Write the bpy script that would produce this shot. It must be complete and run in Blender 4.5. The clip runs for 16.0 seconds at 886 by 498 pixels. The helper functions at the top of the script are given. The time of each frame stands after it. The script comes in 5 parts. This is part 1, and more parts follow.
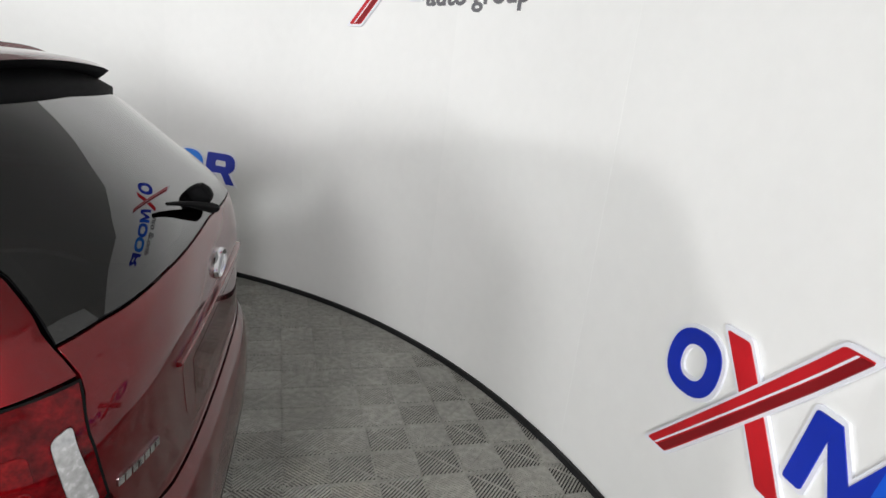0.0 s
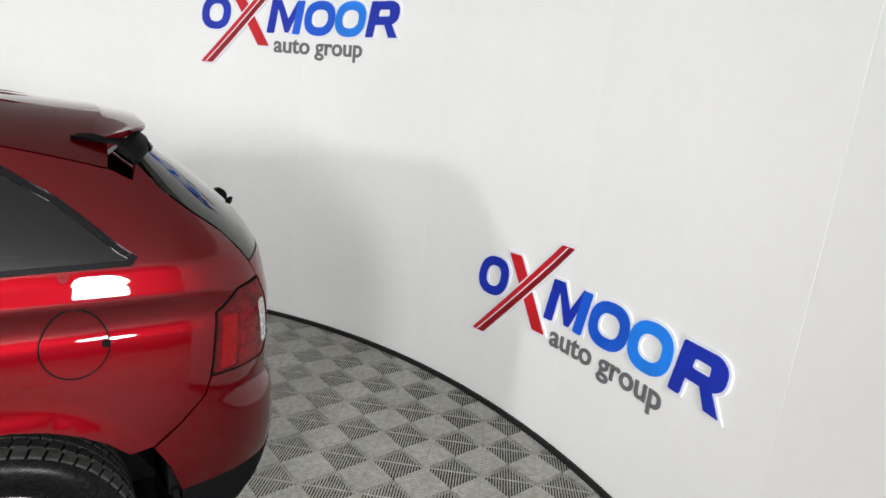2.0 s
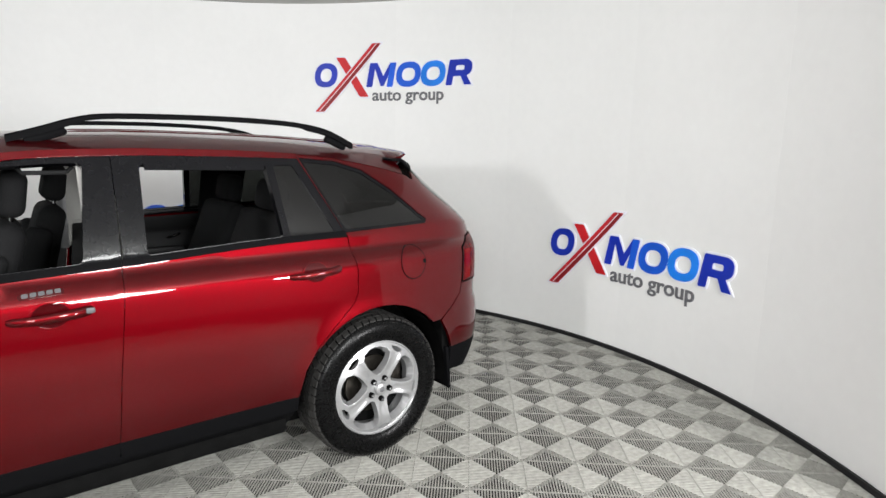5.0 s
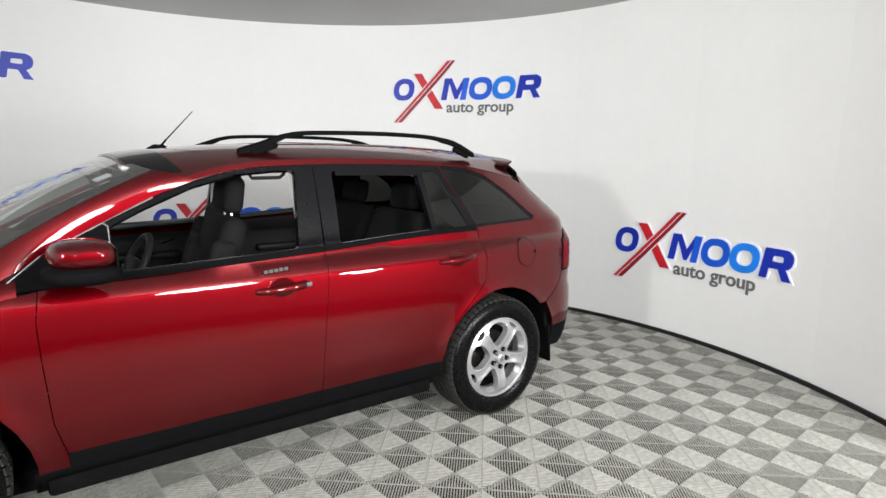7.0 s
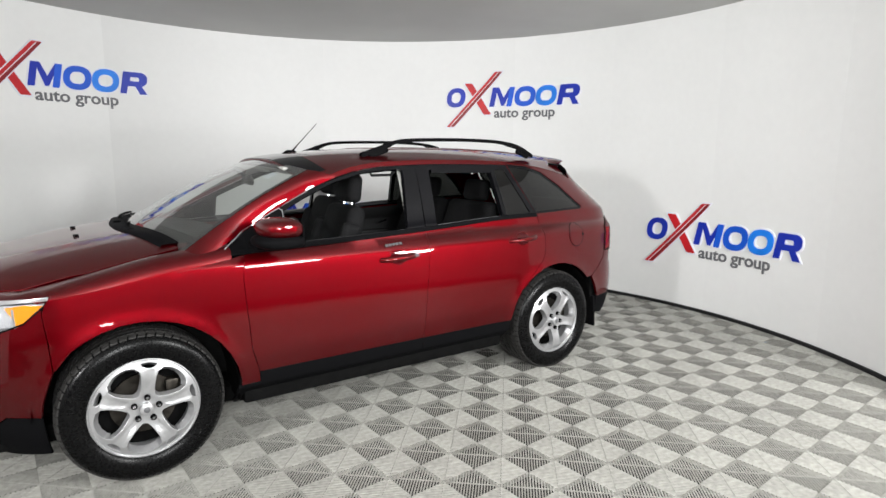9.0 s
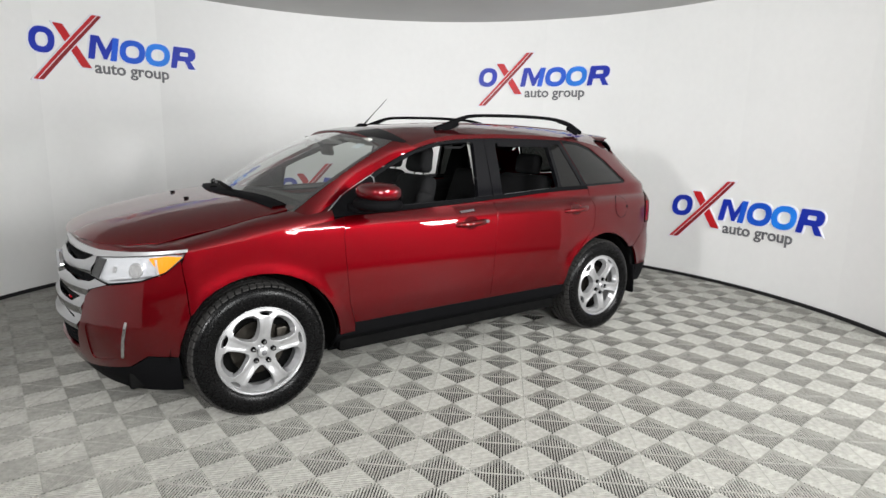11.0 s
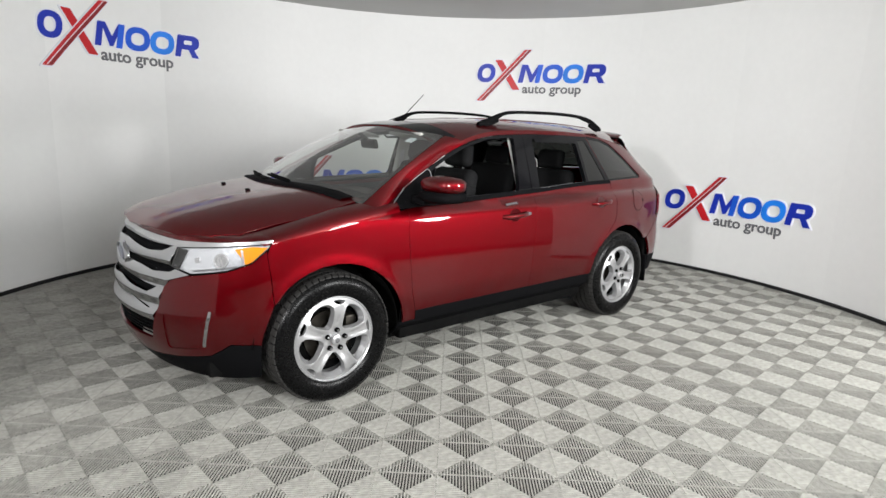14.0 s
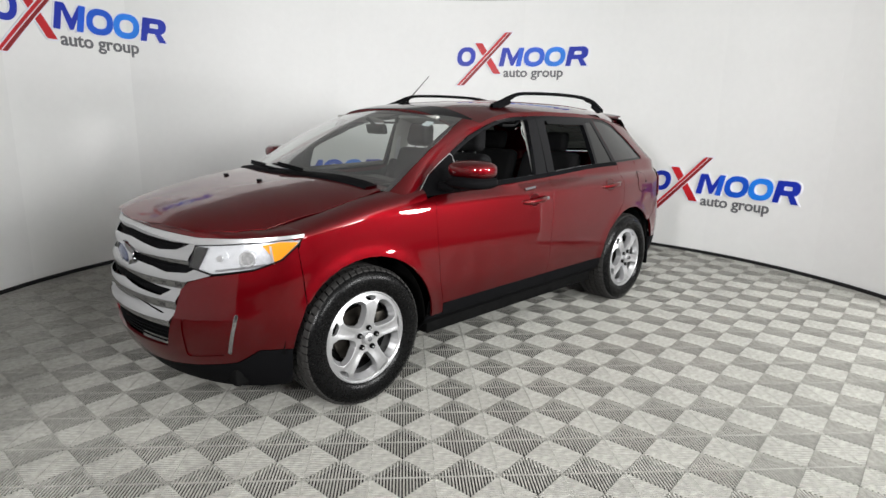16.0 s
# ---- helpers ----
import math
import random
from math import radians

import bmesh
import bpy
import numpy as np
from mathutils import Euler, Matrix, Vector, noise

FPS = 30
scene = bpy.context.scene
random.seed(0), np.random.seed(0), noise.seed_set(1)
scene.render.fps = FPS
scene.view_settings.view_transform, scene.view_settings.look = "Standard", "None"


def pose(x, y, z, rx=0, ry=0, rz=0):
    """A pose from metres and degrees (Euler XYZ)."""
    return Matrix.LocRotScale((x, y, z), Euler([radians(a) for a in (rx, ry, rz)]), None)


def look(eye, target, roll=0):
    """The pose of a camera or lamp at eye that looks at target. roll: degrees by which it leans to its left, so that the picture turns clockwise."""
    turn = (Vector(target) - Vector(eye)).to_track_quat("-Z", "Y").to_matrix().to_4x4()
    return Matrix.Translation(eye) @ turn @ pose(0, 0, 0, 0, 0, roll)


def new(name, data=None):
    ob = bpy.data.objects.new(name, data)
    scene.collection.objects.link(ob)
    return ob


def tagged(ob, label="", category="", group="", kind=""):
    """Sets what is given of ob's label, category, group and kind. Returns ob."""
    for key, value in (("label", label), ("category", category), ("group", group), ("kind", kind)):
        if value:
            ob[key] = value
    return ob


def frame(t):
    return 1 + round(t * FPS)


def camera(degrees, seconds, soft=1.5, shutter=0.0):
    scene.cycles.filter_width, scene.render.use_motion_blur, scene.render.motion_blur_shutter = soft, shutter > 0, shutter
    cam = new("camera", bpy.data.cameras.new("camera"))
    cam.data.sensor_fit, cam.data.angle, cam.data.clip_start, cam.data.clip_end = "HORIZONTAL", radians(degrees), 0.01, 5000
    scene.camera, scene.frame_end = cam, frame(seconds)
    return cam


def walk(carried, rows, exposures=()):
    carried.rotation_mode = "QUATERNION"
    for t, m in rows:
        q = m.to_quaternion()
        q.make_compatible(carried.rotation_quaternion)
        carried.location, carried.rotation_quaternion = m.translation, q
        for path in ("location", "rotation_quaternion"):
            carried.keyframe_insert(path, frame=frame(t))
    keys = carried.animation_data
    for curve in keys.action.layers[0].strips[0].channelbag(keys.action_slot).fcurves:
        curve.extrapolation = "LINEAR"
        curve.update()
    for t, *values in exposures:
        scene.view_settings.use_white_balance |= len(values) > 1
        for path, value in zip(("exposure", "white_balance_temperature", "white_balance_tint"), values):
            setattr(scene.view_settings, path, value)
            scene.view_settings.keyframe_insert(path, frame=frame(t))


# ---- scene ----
cam = camera(75.4, 16.0)
PATH = [
    (0, (2.534, -1.614, 1.648), (2.96, 0.265, 1.112), 6.5),
    (0.5, (2.343, -1.918, 1.704), (3.017, -0.089, 1.253), 7.1),
    (1, (2.057, -2.136, 1.692), (2.955, -0.4, 1.268), 6.7),
    (1.5, (1.821, -2.353, 1.717), (2.869, -0.706, 1.28), 6.5),
    (2, (1.547, -2.581, 1.703), (2.702, -1.003, 1.279), 6.2),
    (2.5, (1.278, -2.755, 1.693), (2.476, -1.215, 1.253), 4.4),
    (3, (0.961, -2.873, 1.653), (2.211, -1.361, 1.265), 2.9),
    (3.5, (0.681, -3.029, 1.613), (1.939, -1.513, 1.267), 2.1),
    (4, (0.414, -3.146, 1.596), (1.662, -1.616, 1.278), 1.2),
    (4.2, (0.304, -3.194, 1.59), (1.539, -1.657, 1.255), 1.3),
    (6.3, (-0.652, -3.392, 1.618), (0.541, -1.821, 1.292), 0.8),
    (6.5, (-0.734, -3.41, 1.6), (0.444, -1.827, 1.273), 0.7),
    (7, (-0.914, -3.43, 1.606), (0.256, -1.84, 1.287), 0.9),
    (7.5, (-1.042, -3.687, 1.584), (0.101, -2.076, 1.268), -0.0),
    (8, (-1.192, -3.902, 1.584), (-0.083, -2.269, 1.266), -1.3),
    (8.5, (-1.413, -3.93, 1.578), (-0.313, -2.292, 1.25), -0.7),
    (9, (-1.69, -3.94, 1.616), (-0.586, -2.304, 1.294), 0.4),
    (9.5, (-1.877, -4.085, 1.612), (-0.779, -2.443, 1.297), 0.6),
    (11.8, (-2.4, -3.735, 1.546), (-1.247, -2.154, 1.13), 1.0),
    (12, (-2.389, -3.673, 1.549), (-1.225, -2.098, 1.138), 0.7),
    (12.5, (-2.455, -3.561, 1.549), (-1.279, -2.001, 1.12), 0.3),
    (13, (-2.62, -3.493, 1.528), (-1.428, -1.945, 1.102), 0.7),
    (13.5, (-2.78, -3.583, 1.536), (-1.568, -2.049, 1.114), 1.5),
    (14, (-2.927, -3.677, 1.565), (-1.676, -2.171, 1.159), 2.1),
    (14.5, (-3.003, -3.624, 1.569), (-1.692, -2.165, 1.183), 2.3),
    (15, (-3.141, -3.48, 1.548), (-1.801, -2.053, 1.139), 1.1),
    (15.5, (-3.207, -3.382, 1.532), (-1.842, -1.983, 1.104), 1.0),
    (16, (-3.145, -3.248, 1.512), (-1.776, -1.857, 1.075), 1.0),
]
walk(cam, [(t, look(eye, target, roll)) for t, eye, target, roll in PATH], exposures=[(0.0, 0.02), (3.0, -0.02), (4.0, -0.05), (7.0, -0.03), (12.0, -0.07), (16.0, -0.08)])

# ---- light ----
world = bpy.data.worlds.new("world")
scene.world = world
world.use_nodes = True
world.node_tree.nodes["Background"].inputs[0].default_value = (0.9, 0.95, 1.0, 1)
world.node_tree.nodes["Background"].inputs[1].default_value = 0.05
CX, CY, WALL_R, CEIL = -0.098, -0.364, 3.95, 3.075


def lamp(name, eye, target, w, power, color=(1, 1, 1)):
    data = bpy.data.lights.new(name, "AREA")
    data.shape, data.size, data.energy, data.color = "DISK", w, power, color
    ob = new(name, data)
    ob.matrix_world = look(eye, target)
    return ob


lamp("studio_lamp", (2.7, -5.0, 1.45), (0.8, 1.5, 1.6), 0.6, 108, (1, 0.985, 1))
lamp("studio_lamp", (1.0, -5.6, 2.40), (0.6, 1.5, 1.6), 1.2, 228, (0.985, 1, 0.99))
lamp("studio_lamp", (-2.2, -5.7, 2.25), (1.6, 1.0, 1.6), 1.5, 212, (0.985, 1, 1))
lamp("studio_lamp", (-4.9, -2.9, 2.3), (2.5, -0.2, 1.6), 0.5, 155, (1, 0.99, 1))

# ---- tools ----
from mathutils.geometry import delaunay_2d_cdt


def material(name, color, rough=0.5, metal=0.0, coat=0.0, grain=(), stain=(), bump=(), ior=1.5, sheen=0.0, aniso=0.0, spec=0.5):
    """Principled surface. grain, stain: (scale, amount) of two sizes of tone variation; bump: (scale, strength)."""
    m = bpy.data.materials.new(name)
    m.use_nodes = True
    nt = m.node_tree
    p = nt.nodes["Principled BSDF"]
    p.inputs["Base Color"].default_value = (*color, 1)
    p.inputs["Roughness"].default_value = rough
    p.inputs["Metallic"].default_value = metal
    p.inputs["IOR"].default_value = ior
    p.inputs["Coat Weight"].default_value = coat
    p.inputs["Coat Roughness"].default_value = 0.02
    p.inputs["Sheen Weight"].default_value = sheen
    p.inputs["Anisotropic"].default_value = aniso
    p.inputs["Specular IOR Level"].default_value = spec
    pos = nt.nodes.new("ShaderNodeTexCoord").outputs["Object"]
    last = None
    for scale, amount in [g for g in (grain, stain) if g]:
        n = nt.nodes.new("ShaderNodeTexNoise")
        n.inputs["Scale"].default_value, n.inputs["Detail"].default_value = scale, 5
        nt.links.new(pos, n.inputs["Vector"])
        r = nt.nodes.new("ShaderNodeMapRange")
        r.inputs[1].default_value, r.inputs[2].default_value = 0.3, 0.7
        r.inputs[3].default_value, r.inputs[4].default_value = 1 - amount, 1 + amount
        nt.links.new(n.outputs["Fac"], r.inputs[0])
        mix = nt.nodes.new("ShaderNodeVectorMath")
        mix.operation = "SCALE"
        if last is None:
            mix.inputs[0].default_value = color
        else:
            nt.links.new(last, mix.inputs[0])
        nt.links.new(r.outputs[0], mix.inputs["Scale"])
        last = mix.outputs[0]
        k = nt.nodes.new("ShaderNodeMath")
        k.operation, k.use_clamp = "MULTIPLY", True
        k.inputs[1].default_value = rough
        nt.links.new(r.outputs[0], k.inputs[0])
        nt.links.new(k.outputs[0], p.inputs["Roughness"])
    if last is not None:
        nt.links.new(last, p.inputs["Base Color"])
    if bump:
        n = nt.nodes.new("ShaderNodeTexNoise")
        n.inputs["Scale"].default_value, n.inputs["Detail"].default_value = bump[0], 4
        nt.links.new(pos, n.inputs["Vector"])
        b = nt.nodes.new("ShaderNodeBump")
        b.inputs["Strength"].default_value, b.inputs["Distance"].default_value = bump[1], 0.002
        nt.links.new(n.outputs["Fac"], b.inputs["Height"])
        nt.links.new(b.outputs[0], p.inputs["Normal"])
    return m


def glass(name, tint, gloss=1.0, rough=0.0, ior=1.85):
    """A thin pane: what is behind it, tinted, under a mirror-like reflection."""
    m = bpy.data.materials.new(name)
    m.use_nodes = True
    nt = m.node_tree
    nt.nodes.clear()
    out = nt.nodes.new("ShaderNodeOutputMaterial")
    mix = nt.nodes.new("ShaderNodeMixShader")
    clear = nt.nodes.new("ShaderNodeBsdfTransparent")
    clear.inputs[0].default_value = (*tint, 1)
    shine = nt.nodes.new("ShaderNodeBsdfGlossy")
    shine.inputs["Color"].default_value = (gloss, gloss, gloss, 1)
    shine.inputs["Roughness"].default_value = rough
    # the same gloss from both sides of the pane, stronger at a glancing angle
    face = nt.nodes.new("ShaderNodeLayerWeight")
    face.inputs["Blend"].default_value = 0.5
    steep = nt.nodes.new("ShaderNodeMath")
    steep.operation = "POWER"
    steep.inputs[1].default_value = 4.0
    f0 = ((ior - 1) / (ior + 1)) ** 2
    fres = nt.nodes.new("ShaderNodeMapRange")
    fres.inputs[3].default_value, fres.inputs[4].default_value = f0, 1.0
    nt.links.new(face.outputs["Facing"], steep.inputs[0])
    nt.links.new(steep.outputs[0], fres.inputs[0])
    nt.links.new(fres.outputs[0], mix.inputs[0])
    nt.links.new(clear.outputs[0], mix.inputs[1])
    nt.links.new(shine.outputs[0], mix.inputs[2])
    nt.links.new(mix.outputs[0], out.inputs[0])
    return m


def mesh_of(name, verts, faces, mat, normals=None, sharp=35):
    me = bpy.data.meshes.new(name)
    me.from_pydata([tuple(v) for v in verts], [], faces)
    me.materials.append(mat)
    me.polygons.foreach_set("use_smooth", [True] * len(me.polygons))
    if normals is not None:
        me.normals_split_custom_set_from_vertices([tuple(n) for n in normals])
    elif sharp:
        me.set_sharp_from_angle(angle=radians(sharp))
    me.update()
    return me


def thing(name, me, label="", category="", group="", kind=""):
    return tagged(new(name, me), label, category, group, kind)


def part(name, me, parent, label=""):
    ob = tagged(new(name, me), label)
    ob.parent = parent
    return ob


def from_bm(name, bm, mat, sharp=35):
    me = bpy.data.meshes.new(name)
    bm.normal_update()
    bm.to_mesh(me)
    bm.free()
    me.materials.append(mat)
    me.polygons.foreach_set("use_smooth", [True] * len(me.polygons))
    me.set_sharp_from_angle(angle=radians(sharp))
    return me


def resample(poly, step, closed=True):
    out = []
    n = len(poly)
    for i in range(n if closed else n - 1):
        a, b = Vector(poly[i]), Vector(poly[(i + 1) % n])
        k = max(1, math.ceil((b - a).length / step))
        out += [a.lerp(b, j / k) for j in range(k)]
    return out if closed else out + [Vector(poly[-1])]


def area(poly):
    return sum(poly[i - 1][0] * poly[i][1] - poly[i][0] * poly[i - 1][1] for i in range(len(poly))) / 2


def grown(poly, g):
    """A closed outline moved outward by g (inward if negative)."""
    poly = [Vector(p) for p in poly]
    s = 1 if area(poly) > 0 else -1
    out = []
    n = len(poly)
    for i in range(n):
        a, b, c = poly[i - 1], poly[i], poly[(i + 1) % n]
        d1, d2 = (b - a).normalized(), (c - b).normalized()
        n1, n2 = Vector((d1.y, -d1.x)) * s, Vector((d2.y, -d2.x)) * s
        m = n1 + n2
        m = m / max(0.35, m.dot(n1)) if m.length > 1e-6 else n1
        out.append(b + m * g)
    return out


def rounded(poly, r, k=5):
    """A closed outline with its corners rounded; r is one radius or a list."""
    out = []
    n = len(poly)
    for i in range(n):
        a, b, c = Vector(poly[i - 1]), Vector(poly[i]), Vector(poly[(i + 1) % n])
        q = r[i] if isinstance(r, (list, tuple)) else r
        q = min(q, (a - b).length * 0.48, (c - b).length * 0.48)
        if q < 1e-5:
            out.append(b)
            continue
        p0, p2 = b + (a - b).normalized() * q, b + (c - b).normalized() * q
        out += [p0 * (1 - t) ** 2 + b * 2 * t * (1 - t) + p2 * t * t for t in (j / k for j in range(k + 1))]
    return out


def smooth(points, k=6, closed=False):
    """Catmull-Rom through points of any dimension."""
    pts = [Vector(p) for p in points]
    n = len(pts)
    out = []
    for i in range(n if closed else n - 1):
        if closed:
            a, b, c, d = pts[i - 1], pts[i], pts[(i + 1) % n], pts[(i + 2) % n]
        else:
            b, c = pts[i], pts[i + 1]
            a = pts[i - 1] if i else b * 2 - c
            d = pts[i + 2] if i + 2 < n else c * 2 - b
        for j in range(k):
            t = j / k
            out.append(0.5 * (2 * b + (c - a) * t + (2 * a - 5 * b + 4 * c - d) * t * t + (3 * b - a - 3 * c + d) * t ** 3))
    return out if closed else out + [pts[-1]]


def inside(p, loops):
    c = False
    for loop in loops:
        for i in range(len(loop)):
            (x1, y1), (x2, y2) = loop[i - 1], loop[i]
            if (y1 > p[1]) != (y2 > p[1]) and p[0] < (x2 - x1) * (p[1] - y1) / (y2 - y1) + x1:
                c = not c
    return c


def patch(outline, f, holes=(), step=0.04, depth=0.012, lift=0.0, core=(0, 0, 0.75), inward=False, gap=0.0, roll=0.0):
    """A sheet over the outline (and round the holes) in the surface f(u, v), with a rim of that depth.
    Returns points, faces and normals. The sheet faces away from core, or towards it."""
    loops = [resample(grown(outline, -gap) if gap else outline, step)]
    loops += [resample(grown(h, gap) if gap else h, step) for h in holes]
    loops = [[(p[0], p[1]) for p in loop] for loop in loops]
    pts, edges = [], []
    for loop in loops:
        k = len(pts)
        pts += loop
        edges += [(k + i, k + (i + 1) % len(loop)) for i in range(len(loop))]
    us, vs = [p[0] for p in loops[0]], [p[1] for p in loops[0]]
    rim = np.array(pts)
    nu, nv = int((max(us) - min(us)) / step), int((max(vs) - min(vs)) / step)
    for i in range(1, nu + 1):
        for j in range(1, nv + 1):
            p = (min(us) + (i + 0.5 * (j % 2) - 0.25) * (max(us) - min(us)) / (nu + 1), min(vs) + j * (max(vs) - min(vs)) / (nv + 1))
            if np.min(np.hypot(rim[:, 0] - p[0], rim[:, 1] - p[1])) > 0.55 * step and inside(p, loops):
                pts.append(p)
    v2, _, tris, *_ = delaunay_2d_cdt([Vector(p) for p in pts], edges, [], 0, 1e-6)
    tris = [t for t in tris if inside([sum(v2[i][k] for i in t) / 3 for k in (0, 1)], loops)]
    pos, nor = [], []
    h = 1e-3
    for p in v2:
        a = Vector(f(p[0], p[1]))
        n = (Vector(f(p[0] + h, p[1])) - Vector(f(p[0] - h, p[1]))).cross(Vector(f(p[0], p[1] + h)) - Vector(f(p[0], p[1] - h)))
        n = n.normalized() if n.length > 1e-12 else Vector((0, 0, 1))
        away = a - Vector(core)
        if (n.dot(away) < 0) != inward:
            n = -n
        pos.append(a + n * lift)
        nor.append(n)
    count, faces = {}, []
    for t in tris:
        a, b, c = (pos[i] for i in t)
        if (b - a).cross(c - a).dot(nor[t[0]]) < 0:
            t = t[::-1]
        faces.append(tuple(t))
        for i in range(3):
            e = (t[i], t[(i + 1) % 3])
            count[e] = count.get(e, 0) + 1
    border = [e for e in count if (e[1], e[0]) not in count]
    verts, normals = list(pos), list(nor)
    if depth:
        side_n = {}
        for a, b in border:
            d = (pos[b] - pos[a]).cross(nor[a])
            for i in (a, b):
                side_n[i] = side_n.get(i, Vector()) + d
        ring = {}
        for i, d in side_n.items():
            d = d.normalized() if d.length > 1e-12 else nor[i]
            if roll:
                # a small rounded edge: pulled down and out
                verts[i] = pos[i] - nor[i] * 0.0
                mid = pos[i] + d * roll - nor[i] * roll
                ring[i] = (len(verts), len(verts) + 1, len(verts) + 2)
                verts += [mid, mid, mid - nor[i] * depth]
                normals += [(nor[i] + d).normalized(), d, d]
            else:
                ring[i] = (i, len(verts), len(verts) + 1)
                verts += [pos[i], pos[i] - nor[i] * depth]
                normals += [d, d]
        for a, b in border:
            if roll:
                faces.append((a, ring[a][0], ring[b][0], b))
            faces.append((ring[a][1], ring[a][2], ring[b][2], ring[b][1]))
    return verts, faces, normals


def mirrored(data):
    verts, faces, normals = data
    return ([Vector((v[0], -v[1], v[2])) for v in verts], [tuple(reversed(t)) for t in faces],
            None if normals is None else [Vector((n[0], -n[1], n[2])) for n in normals])


def loft(rows, out, depth=0.0, closed=False):
    """A sheet through rows of points, facing along out(point)."""
    rows = [[Vector(p) for p in r] for r in rows]
    nr, nc = len(rows), len(rows[0])
    verts, normals, faces = [], [], []
    for i in range(nr):
        for j in range(nc):
            du = rows[min(i + 1, nr - 1)][j] - rows[max(i - 1, 0)][j]
            if closed:
                dv = rows[i][(j + 1) % nc] - rows[i][j - 1]
            else:
                dv = rows[i][min(j + 1, nc - 1)] - rows[i][max(j - 1, 0)]
            n = du.cross(dv)
            n = n.normalized() if n.length > 1e-12 else Vector((0, 0, 1))
            if n.dot(out(rows[i][j])) < 0:
                n = -n
            verts.append(rows[i][j])
            normals.append(n)
    for i in range(nr - 1):
        for j in range(nc if closed else nc - 1):
            k = (j + 1) % nc
            q = (i * nc + j, i * nc + k, (i + 1) * nc + k, (i + 1) * nc + j)
            if (verts[q[1]] - verts[q[0]]).cross(verts[q[3]] - verts[q[0]]).dot(normals[q[0]]) < 0:
                q = q[::-1]
            faces.append(q)
    if depth:
        count = {}
        for q in faces:
            for i in range(len(q)):
                count[(q[i], q[(i + 1) % len(q)])] = 1
        ring = {}
        for a, b in [e for e in count if (e[1], e[0]) not in count]:
            d = (verts[b] - verts[a]).cross(normals[a])
            d = d.normalized() if d.length > 1e-12 else normals[a]
            for i in (a, b):
                if i not in ring:
                    ring[i] = len(verts)
                    verts += [verts[i], verts[i] - normals[i] * depth]
                    normals += [d, d]
            faces.append((ring[a], ring[a] + 1, ring[b] + 1, ring[b]))
    return verts, faces, normals


def tube(points, radius, k=8, squash=1.0, up=(0, 0, 1)):
    """A round bar along points; radius is a number or one for each point."""
    pts = [Vector(p) for p in points]
    verts, faces = [], []
    n = len(pts)
    for i, p in enumerate(pts):
        d = (pts[min(i + 1, n - 1)] - pts[max(i - 1, 0)]).normalized()
        a = d.cross(Vector(up))
        a = a.normalized() if a.length > 1e-4 else d.orthogonal().normalized()
        b = d.cross(a)
        r = radius[i] if isinstance(radius, (list, tuple)) else radius
        verts += [p + a * r * math.cos(t) + b * r * squash * math.sin(t) for t in (2 * math.pi * j / k for j in range(k))]
    for i in range(n - 1):
        for j in range(k):
            faces.append((i * k + j, i * k + (j + 1) % k, (i + 1) * k + (j + 1) % k, (i + 1) * k + j))
    faces += [tuple(reversed(range(k))), tuple(range((n - 1) * k, n * k))]
    return verts, faces


def lathe(profile, centre, k=48):
    """A body turned round an axis along y: profile of (radius, y)."""
    verts, faces = [], []
    for r, y in profile:
        verts += [Vector((centre[0] + r * math.cos(t), centre[1] + y, centre[2] + r * math.sin(t))) for t in (2 * math.pi * j / k for j in range(k))]
    for i in range(len(profile) - 1):
        for j in range(k):
            faces.append((i * k + j, i * k + (j + 1) % k, (i + 1) * k + (j + 1) % k, (i + 1) * k + j))
    return verts, faces


def block(size, at, bevel=0.01, turn=(0, 0, 0), taper=None, k=2):
    """A box with rounded edges. taper: scale of its top in x and y."""
    bm = bmesh.new()
    bmesh.ops.create_cube(bm, size=1)
    for v in bm.verts:
        s = taper if taper and v.co.z > 0 else (1, 1)
        v.co = Vector((v.co.x * size[0] * s[0], v.co.y * size[1] * s[1], v.co.z * size[2]))
    if bevel:
        bmesh.ops.bevel(bm, geom=list(bm.edges), offset=bevel, segments=k, profile=0.5, affect="EDGES")
    bm.transform(pose(*at, *turn))
    return bm


def joined(*pieces):
    """Several (points, faces) as one."""
    verts, faces = [], []
    for v, f, *_ in pieces:
        k = len(verts)
        verts += list(v)
        faces += [tuple(i + k for i in q) for q in f]
    return verts, faces


def bm_data(bm):
    bm.verts.index_update()
    data = [v.co.copy() for v in bm.verts], [tuple(v.index for v in f.verts) for f in bm.faces]
    bm.free()
    return data

# ---- materials ----
WALL_WHITE = material("white_wall_vinyl", (0.80, 0.80, 0.79), 0.55, grain=(1.3, 0.015), stain=(14, 0.01), bump=(3, 0.06))
OUTER = material("unseen_wall_grey", (0.25, 0.25, 0.25), 0.8, grain=(2, 0.06), bump=(60, 0.1))
CEILING = material("grey_ceiling", (0.50, 0.50, 0.49), 0.85, grain=(1.5, 0.04), bump=(80, 0.1))
BLACK_TRIM = material("black_rubber", (0.015, 0.015, 0.016), 0.6, grain=(60, 0.2), spec=0.2)
BASE_DARK = material("dark_subfloor", (0.012, 0.012, 0.011), 0.9, grain=(5, 0.3))
PAINT = material("ruby_red_paint", (0.118, 0.0011, 0.0036), 0.42, metal=0.9, coat=1.0, grain=(900, 0.10), spec=0.0)
PAINT.node_tree.nodes["Principled BSDF"].inputs["Coat IOR"].default_value = 1.44
